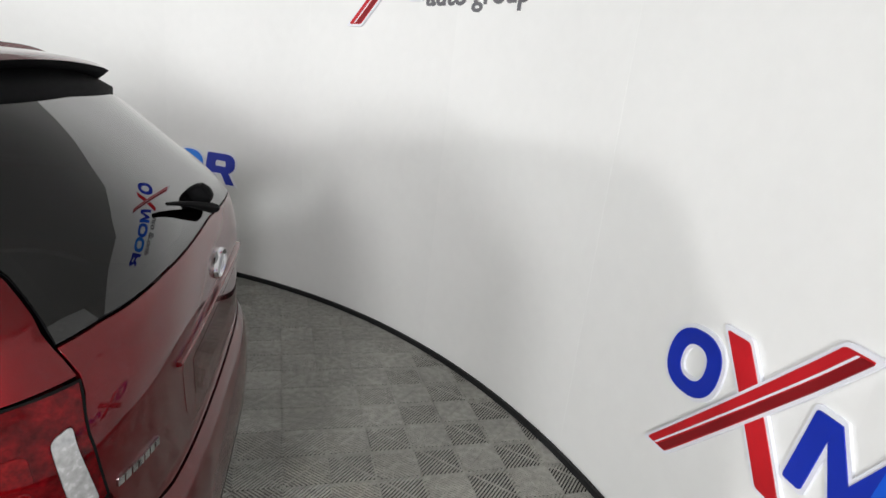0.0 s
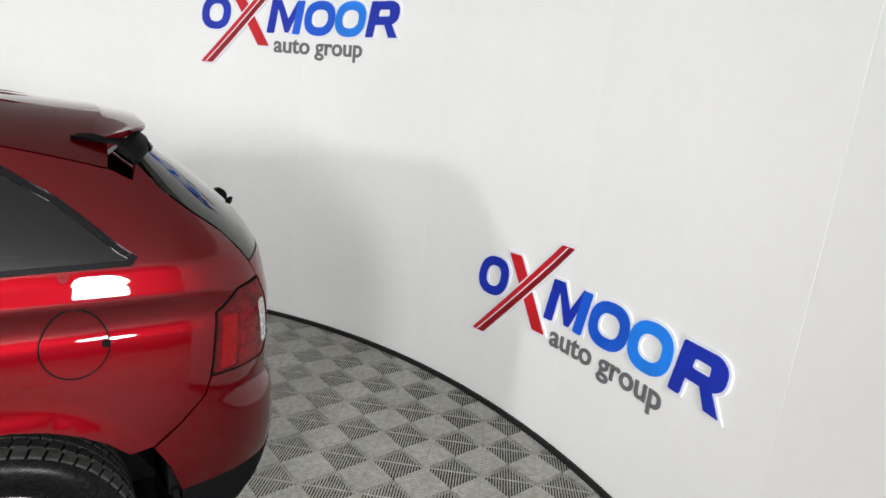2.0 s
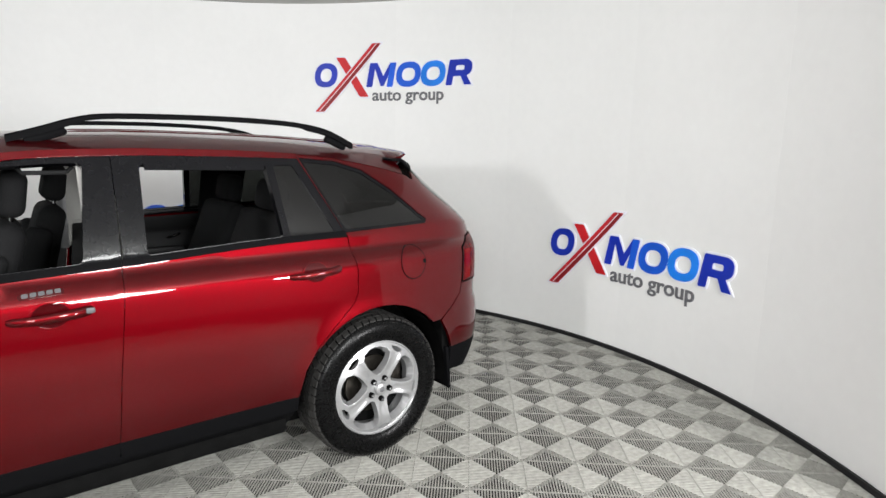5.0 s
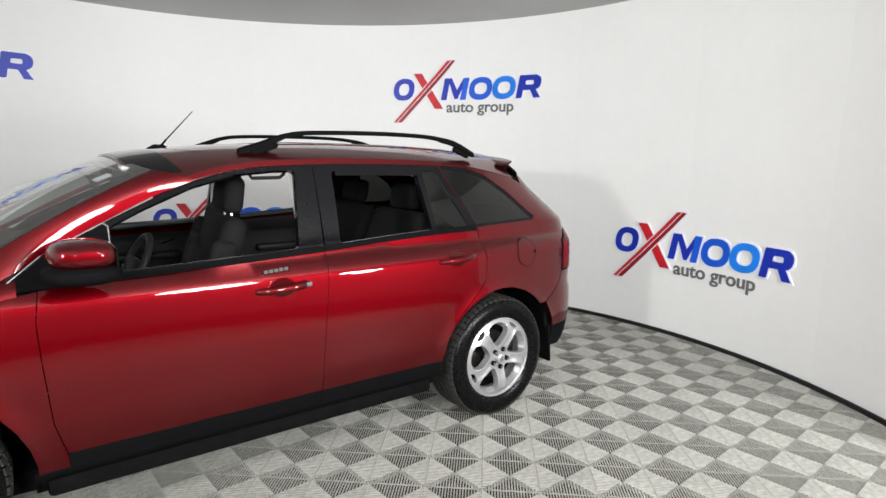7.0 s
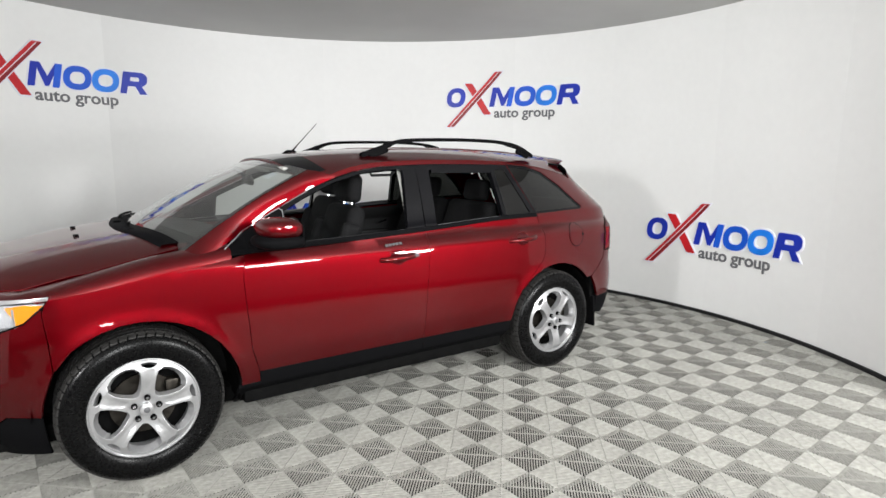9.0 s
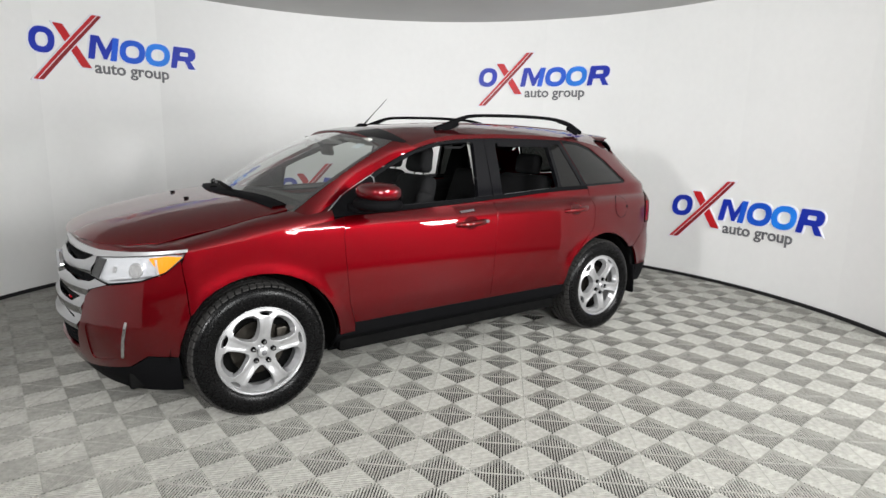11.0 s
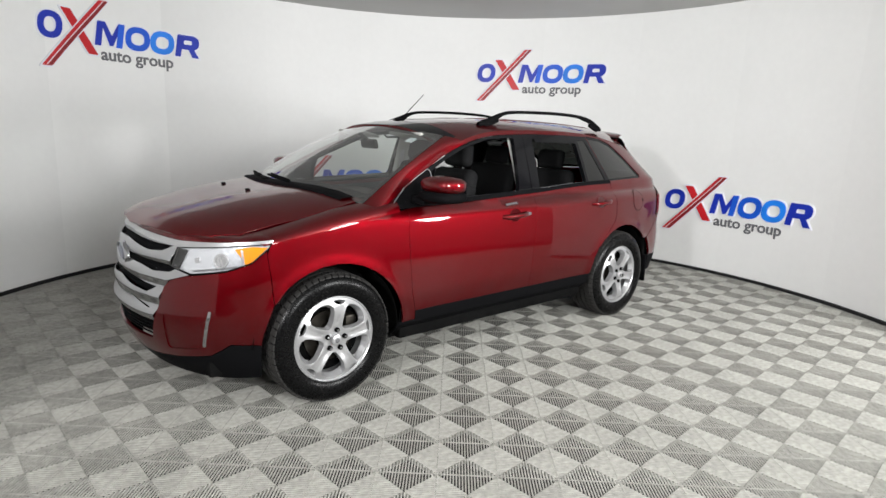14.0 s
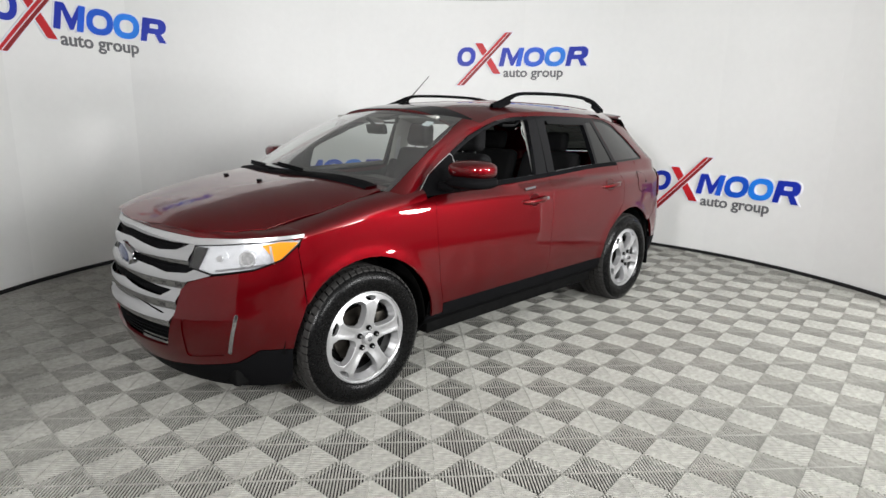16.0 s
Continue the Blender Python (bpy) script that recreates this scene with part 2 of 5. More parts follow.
# darker copy of the red paint: painted shade in recesses, and the keypad's own colour
PAINT_SHADE = material("recess_shade_and_keypad_red", (0.045, 0.001, 0.002), 0.4, coat=1.0, spec=0.0)
CLAD = material("black_plastic", (0.0045, 0.0045, 0.005), 0.58, grain=(300, 0.15), bump=(700, 0.15), ior=1.4, spec=0.03)
GLOSS_BLACK = material("gloss_black_pillar", (0.005, 0.005, 0.006), 0.08, spec=0.2, grain=(30, 0.1))
CHROME = material("chrome", (0.52, 0.52, 0.535), 0.06, metal=1.0)
SATIN = material("satin_aluminium", (0.55, 0.55, 0.56), 0.3, metal=0.9, grain=(40, 0.04))
ALLOY = material("silver_alloy", (0.43, 0.43, 0.435), 0.32, metal=0.6, coat=0.25, grain=(50, 0.03))
RUBBER = material("tyre_rubber", (0.0030, 0.0030, 0.0031), 0.28, grain=(90, 0.2), bump=(240, 0.12), ior=1.45, spec=0.16)
# tread blocks, a paler grey than the sidewall
TREAD = material("grey_tread_rubber", (0.022, 0.021, 0.020), 0.55, grain=(60, 0.3), bump=(300, 0.2), spec=0.3)
STEEL = material("brake_steel", (0.045, 0.04, 0.034), 0.45, metal=0.9, grain=(30, 0.3))
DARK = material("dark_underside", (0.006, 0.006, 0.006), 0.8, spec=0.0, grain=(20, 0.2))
FABRIC = material("charcoal_seat_cloth", (0.0065, 0.0065, 0.007), 0.9, grain=(400, 0.3), sheen=0.0, bump=(500, 0.4), spec=0.2)
TRIM = material("black_interior_plastic", (0.012, 0.012, 0.0125), 0.55, grain=(200, 0.2), bump=(500, 0.2), spec=0.2)
LINER = material("grey_headliner", (0.42, 0.41, 0.39), 0.9, grain=(300, 0.1))
CLEAR = glass("clear_windscreen_glass", (0.87, 0.94, 0.90), ior=2.9)
PRIVACY = glass("dark_privacy_glass", (0.025, 0.027, 0.025), ior=1.6)
LENS = glass("clear_lamp_lens", (0.95, 0.95, 0.95))
RED_LENS = material("red_lamp_lens", (0.12, 0.001, 0.002), 0.35, coat=0.5, grain=(45, 0.15), stain=(160, 0.2), spec=0.0)
RED_LENS_DEEP = material("deep_red_lamp_cell", (0.08, 0.001, 0.002), 0.25, coat=0.6, grain=(60, 0.3), stain=(200, 0.3), spec=0.0)
RED_INNER = material("dark_red_reflector", (0.06, 0.001, 0.002), 0.3, coat=0.5, grain=(28, 0.5), stain=(110, 0.35), spec=0.0)
SATIN_GREY = material("grey_plastic", (0.10, 0.10, 0.105), 0.5, grain=(200, 0.1))
AMBER = material("amber_reflector", (0.95, 0.30, 0.01), 0.2, coat=1.0, grain=(160, 0.12))
SILVER = material("lamp_reflector", (0.84, 0.86, 0.90), 0.22, metal=0.7, grain=(60, 0.12), bump=(40, 0.5))
WHITE_LENS = material("white_lamp_lens", (0.27, 0.27, 0.27), 0.25, coat=0.6, grain=(70, 0.25))
LOGO_RED = material("printed_red", (0.50, 0.008, 0.015), 0.4, grain=(6, 0.15))
LOGO_DEEP = material("printed_dark_red", (0.22, 0.004, 0.008), 0.4, grain=(6, 0.1))
LOGO_NAVY = material("printed_deep_blue", (0.005, 0.025, 0.38), 0.4, grain=(4, 0.15))
LOGO_BLUE = material("printed_mid_blue", (0.006, 0.095, 0.62), 0.4, grain=(4, 0.15))
LOGO_SKY = material("printed_bright_blue", (0.010, 0.20, 0.78), 0.4, grain=(4, 0.15))
LOGO_GREY = material("printed_grey", (0.13, 0.13, 0.14), 0.45, grain=(10, 0.05))
LOGO_WHITE = material("white_backing", (0.76, 0.77, 0.83), 0.5, grain=(10, 0.02))
BADGE_BLUE = material("badge_blue", (0.02, 0.035, 0.10), 0.2, coat=1.0)
TILE = material("grey_vented_tile", (0.335, 0.33, 0.302), 0.5, grain=(30, 0.20), stain=(4, 0.12), bump=(300, 0.1), spec=0.2)
for _mat, _low, _high in ((TILE, 0.95, 1.05), (WALL_WHITE, 0.955, 1.015)):
    _t = _mat.node_tree
    _p = _t.nodes["Principled BSDF"]
    _src = _p.inputs["Base Color"].links[0].from_socket
    _info = _t.nodes.new("ShaderNodeObjectInfo")
    _rng = _t.nodes.new("ShaderNodeMapRange")
    _rng.inputs[3].default_value, _rng.inputs[4].default_value = _low, _high
    _mul = _t.nodes.new("ShaderNodeVectorMath")
    _mul.operation = "SCALE"
    _t.links.new(_info.outputs["Random"], _rng.inputs[0])
    _t.links.new(_src, _mul.inputs[0])
    _t.links.new(_rng.outputs[0], _mul.inputs["Scale"])
    _t.links.new(_mul.outputs[0], _p.inputs["Base Color"])

# ---- room ----
def wall_at(u, z, r=WALL_R):
    """A point of the round wall: u metres along it, clockwise from the +x direction."""
    a = -u / WALL_R
    return (CX + r * math.cos(a), CY + r * math.sin(a), z)


def arc_slab(r0, r1, a0, a1, z0, z1, k):
    """A curved upright slab between two radii and two angles in degrees."""
    verts, faces = [], []
    for i in range(k + 1):
        a = radians(a0 + (a1 - a0) * i / k)
        for r, z in ((r0, z0), (r0, z1), (r1, z1), (r1, z0)):
            verts.append((CX + r * math.cos(a), CY + r * math.sin(a), z))
    for i in range(k):
        for j in range(4):
            a, b = i * 4 + j, i * 4 + (j + 1) % 4
            faces.append((a, b, b + 4, a + 4))
    faces += [(3, 2, 1, 0), (k * 4, k * 4 + 1, k * 4 + 2, k * 4 + 3)]
    bm = bmesh.new()
    vs = [bm.verts.new(v) for v in verts]
    for q in faces:
        bm.faces.new([vs[i] for i in q])
    bmesh.ops.recalc_face_normals(bm, faces=bm.faces)
    return bm


wall = thing("wall_round", from_bm("wall_core", arc_slab(WALL_R + 0.012, WALL_R + 0.12, -40, 196, 0, CEIL, 90), WALL_WHITE),
             "white curved studio wall of smooth vinyl panels", "wall", kind="structure")
for i in range(13):
    a0 = -40 + i * 236 / 13
    part("panel", from_bm("panel", arc_slab(WALL_R - 0.0005 * (i % 2), WALL_R + 0.0115, a0, a0 + 236 / 13, 0.0, CEIL - 0.002, 16), WALL_WHITE, 60), wall)
thing("baseboard", from_bm("baseboard", arc_slab(WALL_R - 0.022, WALL_R - 0.004, -40, 196, 0.002, 0.035, 120), BLACK_TRIM),
      "thin black rubber strip along the foot of the round wall", "baseboard", kind="structure")


def disc(r, z0, z1, k=96):
    verts = [(CX + r * math.cos(2 * math.pi * i / k), CY + r * math.sin(2 * math.pi * i / k), z) for z in (z0, z1) for i in range(k)]
    faces = [tuple(reversed(range(k))), tuple(range(k, 2 * k))] + [(i, (i + 1) % k, k + (i + 1) % k, k + i) for i in range(k)]
    return verts, faces


thing("ceiling", mesh_of("ceiling", *disc(7.4, CEIL, CEIL + 0.15), CEILING), "flat matt grey ceiling over the round studio", "ceiling", kind="structure")
# unseen wall, added; its grey sets how dark the car's reflections are
thing("wall_outer", from_bm("wall_outer", arc_slab(7.0, 7.2, 0, 359.99, 0, CEIL, 72), OUTER), "plain grey outer wall behind the open side, unseen, added for reflections", "wall", kind="structure")
floor = thing("floor", mesh_of("floor", *disc(7.3, -0.2, -0.026), BASE_DARK), "grey vented interlocking floor tiles over a dark slab", "floor", kind="structure")


# ---- car: the lines of its body; x back, y to its right, z up ----
def curve(*pts):
    """Smooth monotone curve through (x, y) points."""
    xs = [p[0] for p in pts]; ys = [p[1] for p in pts]; n = len(xs)
    d = [(ys[i+1]-ys[i])/(xs[i+1]-xs[i]) for i in range(n-1)]
    m = [d[0]] + [0.0 if d[i-1]*d[i] <= 0 else 2*d[i-1]*d[i]/(d[i-1]+d[i]) for i in range(1, n-1)] + [d[-1]]
    def f(x):
        if x <= xs[0]: return ys[0] + m[0]*(x-xs[0])
        if x >= xs[-1]: return ys[-1] + m[-1]*(x-xs[-1])
        i = 0
        while x > xs[i+1]: i += 1
        h = xs[i+1]-xs[i]; t = (x-xs[i])/h
        return (ys[i]*(1+2*t)*(1-t)**2 + m[i]*h*t*(1-t)**2 + ys[i+1]*t*t*(3-2*t) + m[i+1]*h*t*t*(t-1))
    return f
WIDE = curve((-1.9,.925),(-1.6,.945),(-1.2,.955),(-.6,.952),(0,.95),(.6,.95),(1.2,.955),(1.6,.94),(1.8,.925))
INSET = curve((.18,.10),(.3,.05),(.45,.014),(.6,0),(.75,.001),(.9,.008),(1.0,.015),(1.06,.0215),(1.082,.029),(1.105,.045),(1.125,.063),(1.14,.080),(1.2,.092))
BELT = curve((-1.1,1.125),(-.5,1.137),(.28,1.17),(.95,1.207),(1.3,1.214),(1.8,1.225),(2.1,1.23))
DRIP = curve((-1.12,1.13),(-.866,1.262),(-.633,1.392),(-.407,1.499),(-.173,1.579),(.02,1.609),(.22,1.619),(.44,1.625),(.7,1.624),(.98,1.617),(1.23,1.60),(1.43,1.572),(1.65,1.53),(1.85,1.48),(2.0,1.43))
TOPW = curve((-1.12,.90),(-.85,.805),(-.6,.75),(-.4,.715),(.2,.70),(.8,.69),(1.2,.675),(1.6,.655),(1.9,.63))
def side(x, z):
    """Half width of the body at (x, z)."""
    b = BELT(x)
    if z <= b: return WIDE(x)-INSET(z)
    y0 = WIDE(x)-INSET(b)-.012*min(1,(z-b)/.012); t = (z-b)/max(.05, DRIP(x)-b)
    return y0-(y0-TOPW(x))*max(0,t)**1.15
NOSE = curve((.2,-2.19),(.3,-2.265),(.42,-2.305),(.55,-2.32),(.68,-2.305),(.82,-2.28),(.92,-2.25),(1.0,-2.21),(1.06,-2.16))
TAIL = curve((.25, 2.19), (.33, 2.27), (.42, 2.313), (.55, 2.333), (.66, 2.328), (.74, 2.312), (.80, 2.285), (.95, 2.283), (1.1, 2.283), (1.18, 2.278), (1.24, 2.265), (1.30, 2.235), (1.36, 2.190), (1.44, 2.098), (1.5, 2.020), (1.6, 1.87))
SQUARE = curve((.3, 3.5), (.7, 3.8), (1.1, 4.2), (1.25, 3.7), (1.4, 3.1), (1.6, 2.7))
FC, RC, LF, LR, RN = -1.70, 1.76, 1.25, 1.2, 3.3


def _corner():
    """Turn of the rear corner against the way along it."""
    pts = []
    for i in range(401):
        t = math.pi / 2 * i / 400
        pts.append((0.53 * math.sin(t) ** (2 / RN), 0.9 * math.cos(t) ** (2 / RN) if i < 400 else 0.0, t))
    d = [0.0]
    for a, b in zip(pts, pts[1:]):
        d.append(d[-1] + math.hypot(a[0] - b[0], a[1] - b[1]))
    return np.array(d) * LR / d[-1], np.array([p[2] for p in pts])


_way, _turn = _corner()


def skin(s, z):
    """Skin of the body: s runs along its left side and round both corners to the middle, and beyond it along the right."""
    if s > RC + LR:
        x, y, z = skin(2 * (RC + LR) - s, z)
        return (x, -y, z)
    if s < FC - LF:
        x, y, z = skin(2 * (FC - LF) - s, z)
        return (x, -y, z)
    if s < FC:
        t = (FC - s) / LF * math.pi / 2
        x = FC - (FC - NOSE(z)) * math.sin(t)
        return (x, -side(max(x, -2.2), z) * math.cos(t), z)
    if s > RC:
        t = float(np.interp(s - RC, _way, _turn))
        n = 2 / SQUARE(z)
        x = RC + (TAIL(z) - RC) * math.sin(t) ** n
        return (x, -side(min(x, 2.15), z) * max(0.0, math.cos(t)) ** n, z)
    return (s, -side(s, z), z)


HOOD_EDGE_Y = curve((-2.24, 0.40), (-2.15, 0.53), (-2.02, 0.66), (-1.89, 0.735), (-1.6, 0.80), (-1.3, 0.80), (-1.0, 0.78))
HOOD_EDGE_Z = curve((-2.24, 0.985), (-2.15, 0.99), (-2.02, 1.0), (-1.89, 1.015), (-1.6, 1.08), (-1.3, 1.145), (-1.0, 1.18))
HOOD_MID_Z = curve((-2.26, 0.99), (-2.2, 1.04), (-2.1, 1.085), (-1.9, 1.135), (-1.62, 1.19), (-1.3, 1.228), (-1.0, 1.24))
ROOF_Z = curve((-0.6, 1.615), (-0.45, 1.648), (-0.2, 1.680), (0.1, 1.702), (0.5, 1.715), (1.0, 1.712), (1.5, 1.694), (1.8, 1.680), (2.0, 1.66))


def hood(x, y):
    c, e = HOOD_MID_Z(x), HOOD_EDGE_Z(x)
    return (x, y, c - (c - e) * min(1.2, abs(y) / HOOD_EDGE_Y(x)) ** 3.8)


def roof(x, t):
    """The roof across: t from -1 (left drip line) to 1."""
    w, d, c = TOPW(x), DRIP(x), ROOF_Z(x)
    y = w * math.sin(t * math.pi / 2)
    return (x, y, c - (c - d) * abs(y / w) ** 3.2)


FRONT_WHEEL, REAR_WHEEL, WHEEL_Z = -1.412, 1.412, 0.375
MID_F, MID_R = FC - LF, RC + LR


def arc(cx, cz, r, a0, a1, k=16):
    return [(cx + r * math.cos(radians(a0 + (a1 - a0) * i / k)), cz + r * math.sin(radians(a0 + (a1 - a0) * i / k))) for i in range(k + 1)]


def line(c, x0, x1, k=12, dz=0.0):
    return [(x0 + (x1 - x0) * i / k, c(x0 + (x1 - x0) * i / k) + dz) for i in range(k + 1)]


def whole(pts, mid):
    """An outline from its left half, which runs from the middle to the middle."""
    return list(pts) + [(2 * mid - s, z) for s, z in reversed(pts) if abs(s - mid) > 1e-6]


car = tagged(new("car"), "ruby red mid-size SUV with black cladding, side windows down", "car")
BODY = (0.995, 0.993, 0.975)
car.matrix_basis = pose(-0.014, 0.017, 0, 0, 0, 0.6) @ Matrix.Diagonal((*BODY, 1))


def sheet(name, data, mat, parent=None, label=""):
    return part(name, mesh_of(name, data[0], data[1], mat, data[2] if len(data) > 2 else None), parent or car, label)


def pair(name, data, mat, parent=None, label=""):
    """A part of the left side and its mirror image."""
    if len(data) == 2:
        data = (data[0], data[1], None)
    other = mirrored(data)
    return (sheet(name, data if data[2] else data[:2], mat, parent[0] if parent else None, label),
            sheet(name, other if other[2] else other[:2], mat, parent[1] if parent else None, label))


def panel(name, outline, mat=PAINT, parent=None, label="", f=skin, **kw):
    return pair(name, patch(outline, f, **kw), mat, parent, label)


# ---- car: sides ----
FRONT_EDGE = [(-0.897, 1.12), (-0.912, 1.0), (-0.905, 0.85), (-0.886, 0.60), (-0.85, 0.462)]
SPLIT = [(0.275, 1.165), (0.262, 1.0), (0.235, 0.75), (0.212, 0.462)]
REAR_EDGE = [(1.268, 1.205), (1.285, 1.05), (1.278, 0.93), (1.255, 0.88), (1.215, 0.845), (1.133, 0.772), (1.05, 0.685), (0.99, 0.59), (0.955, 0.462)]
A_FRONT = arc(FRONT_WHEEL, WHEEL_Z, 0.466, 8, 172)
A_REAR = arc(REAR_WHEEL, WHEEL_Z, 0.468, 14, 166)
SHOULDER = curve((-1.82, 0.985), (-1.5, 1.03), (-1.2, 1.075), (-0.89, 1.118))


def flared(s, z):
    """The skin with a raised lip round the wheel openings."""
    x, y, z = skin(s, z)
    for cx in (FRONT_WHEEL, REAR_WHEEL):
        r = math.hypot(s - cx, z - WHEEL_Z)
        if r < 0.62:
            y -= 0.009 * math.exp(-((r - 0.46) / 0.045) ** 2)
    return (x, y, z)


front_doors = panel("front_door", FRONT_EDGE + SPLIT[::-1] + line(BELT, 0.27, -0.89, 14, -0.004)[1:-1], f=flared, gap=0.0022, roll=0.0012)
rear_doors = panel("rear_door", SPLIT + REAR_EDGE[::-1] + line(BELT, 1.26, 0.28, 14, -0.004)[1:-1], f=flared, gap=0.0022, roll=0.0012)
wings = panel("front_wing", [(-1.815, 0.985), (-1.838, 0.93), (-1.81, 0.80), (-1.795, 0.655)] + A_FRONT[::-1][3:] + [(-0.95, 0.40), (-0.845, 0.40)]
              + FRONT_EDGE[::-1] + line(SHOULDER, -0.89, -1.81, 14)[1:], f=flared, gap=0.002, step=0.03)
pair("wing_top", loft([[(lambda p0, p1, p2, t: p0 * (1 - t) ** 2 + p1 * 2 * t * (1 - t) + p2 * t * t)(
    Vector(flared(x, SHOULDER(x) - 0.003)), Vector((x, -side(x, SHOULDER(x)) + 0.014, HOOD_EDGE_Z(x) - 0.006)),
    Vector((x, -HOOD_EDGE_Y(x) - 0.003, HOOD_EDGE_Z(x) - 0.002)), j / 10) for j in range(11)]
    for x in [-1.86 + i * 0.9 / 36 for i in range(37)]], lambda p: Vector((0, -1, 1)), 0.012), PAINT, wings)
QG = [(1.095, 1.590), (1.30, 1.573), (1.45, 1.53), (1.61, 1.425), (1.72, 1.325), (1.785, 1.262), (1.77, 1.244), (1.60, 1.240), (1.268, 1.231)]
quarters = panel("quarter_panel", [(1.268, 1.212)] + REAR_EDGE[1:7] + A_REAR[::-1][3:-3] + [(1.80, 0.695), (1.864, 0.753), (1.933, 0.825), (1.948, 0.885), (1.958, 1.09), (2.06, 1.14), (2.19, 1.158), (2.158, 1.212),
                 (2.10, 1.31), (2.04, 1.37), (1.985, 1.44), (1.955, 1.50), (1.93, 1.525)] + line(DRIP, 1.86, 1.085, 12, -0.003), f=flared, holes=[grown(QG, 0.004)[::-1]], gap=0.0018, step=0.03)
panel("quarter_glass", QG, PRIVACY, quarters, lift=-0.009, depth=0.003)
panel("glass_rim", grown(QG, 0.006), GLOSS_BLACK, quarters, holes=[rounded(grown(QG, -0.012), 0.015)[::-1]], lift=-0.006, step=0.03, depth=0.01)
fuel = panel("fuel_door", [(1.632 + 0.078 * math.cos(a), 1.046 + 0.086 * math.sin(a)) for a in (2 * math.pi * i / 32 for i in range(32))], PAINT, quarters, lift=0.0034, depth=0.006, roll=0.001, step=0.02)
panel("fuel_door_gap", [(1.632 + 0.0835 * math.cos(a), 1.046 + 0.0915 * math.sin(a)) for a in (2 * math.pi * i / 32 for i in range(32))], DARK, quarters, lift=0.002, depth=0.001, step=0.02)
panel("finger_notch", rounded([(1.694, 1.035), (1.714, 1.035), (1.714, 1.058), (1.694, 1.058)], 0.008), DARK, fuel, lift=0.005, depth=0.001, step=0.01)

# window frames: black, round the two open side windows
DLO_TOP = [(-0.985, 1.142), (-0.866, 1.238), (-0.633, 1.365), (-0.407, 1.472), (-0.173, 1.552), (0.02, 1.582), (0.22, 1.592), (0.44, 1.598), (0.7, 1.597), (0.98, 1.592), (1.085, 1.589)]
WIN_F = rounded([(-0.635, 1.160), (-0.635, 1.335), (-0.5, 1.402), (-0.3, 1.490), (-0.1, 1.546), (0.08, 1.562), (0.185, 1.564), (0.148, 1.186)], 0.02)
WIN_R = rounded([(0.372, 1.196), (0.385, 1.560), (0.915, 1.562), (0.945, 1.226)], 0.02)
WIN_X = rounded([(0.978, 1.230), (0.955, 1.555), (1.05, 1.558), (1.205, 1.236)], 0.012)
frames_f = panel("window_frame", DLO_TOP[:6] + [(0.285, 1.594), (0.278, 1.172)] + line(BELT, 0.27, -0.98, 14, 0.003)[1:], GLOSS_BLACK, front_doors, "gloss black window frame", holes=[WIN_F[::-1]], lift=0.002, gap=0.001, step=0.035, depth=0.035)
frames_r = panel("window_frame", [(0.285, 1.594)] + DLO_TOP[7:] + [(1.265, 1.217)] + line(BELT, 1.25, 0.285, 12, 0.003)[1:], GLOSS_BLACK, rear_doors, "gloss black window frame", holes=[WIN_R[::-1], WIN_X[::-1]], lift=0.002, gap=0.001, step=0.035, depth=0.035)
panel("fixed_pane", WIN_X, PRIVACY, rear_doors, lift=-0.002, depth=0.003)
panel("mirror_sail", [(-0.985, 1.145), (-0.866, 1.238), (-0.66, 1.345), (-0.645, 1.335), (-0.645, 1.155), (-0.9, 1.14)], CLAD, front_doors, lift=0.006, depth=0.006)
SAIL = [(-0.995, 1.147), (-0.873, 1.244), (-0.66, 1.352), (-0.64, 1.338), (-0.64, 1.15), (-0.9, 1.132)]
panel("sail_trim", SAIL, SATIN, front_doors, "thin bright trim round the mirror panel", holes=[grown(SAIL, -0.0035)[::-1]], lift=0.007, depth=0.004, step=0.03)
for f0, x0, x1, doors in ((line(BELT, -0.98, 0.272, 20), 0, 0, front_doors), (line(BELT, 0.278, 1.262, 16), 0, 0, rear_doors)):
    panel("belt_moulding", [(x, z - 0.006) for x, z in f0] + [(x, z + 0.018) for x, z in reversed(f0)], CLAD, doors, lift=0.007, depth=0.008, step=0.03, roll=0.002)
for win, doors, x0, x1 in ((WIN_F, front_doors, -0.62, 0.14), (WIN_R, rear_doors, 0.38, 0.94)):
    panel("window_channel", [(x, z - 0.012) for x, z in line(BELT, x0, x1, 10, 0.02)] + [(x, z + 0.004) for x, z in reversed(line(BELT, x0, x1, 10, 0.02))], SATIN_GREY, doors, lift=-0.02, depth=0.004, step=0.03)
for d in (-1, 1):
    # weather deflector over the rear window
    data = patch([(0.40, 1.562), (0.40, 1.535), (0.66, 1.533), (0.905, 1.53), (0.91, 1.562)], skin, lift=0.012, depth=0.003)
    sheet("rain_deflector", data if d < 0 else mirrored(data), GLOSS_BLACK, rear_doors[0 if d < 0 else 1])

# sills
for name, x0, x1, doors in (("door_cladding", -0.842, 0.208, front_doors), ("door_cladding", 0.216, 0.955, rear_doors)):
    panel(name, [(x0 - 0.006, 0.460), (x0, 0.390), (x1, 0.390), (x1 + 0.002, 0.460)], CLAD, doors, "black plastic lower door cladding", lift=0.003, gap=0.001, roll=0.003)
panel("sill", [(-0.958, 0.395), (-0.958, 0.25), (0.945, 0.25), (0.945, 0.395)], CLAD, label="black plastic sill cladding", f=lambda s, z: (s, skin(s, z)[1] + 0.75 * max(0.0, 0.388 - z), z), lift=0.002, roll=0.004)
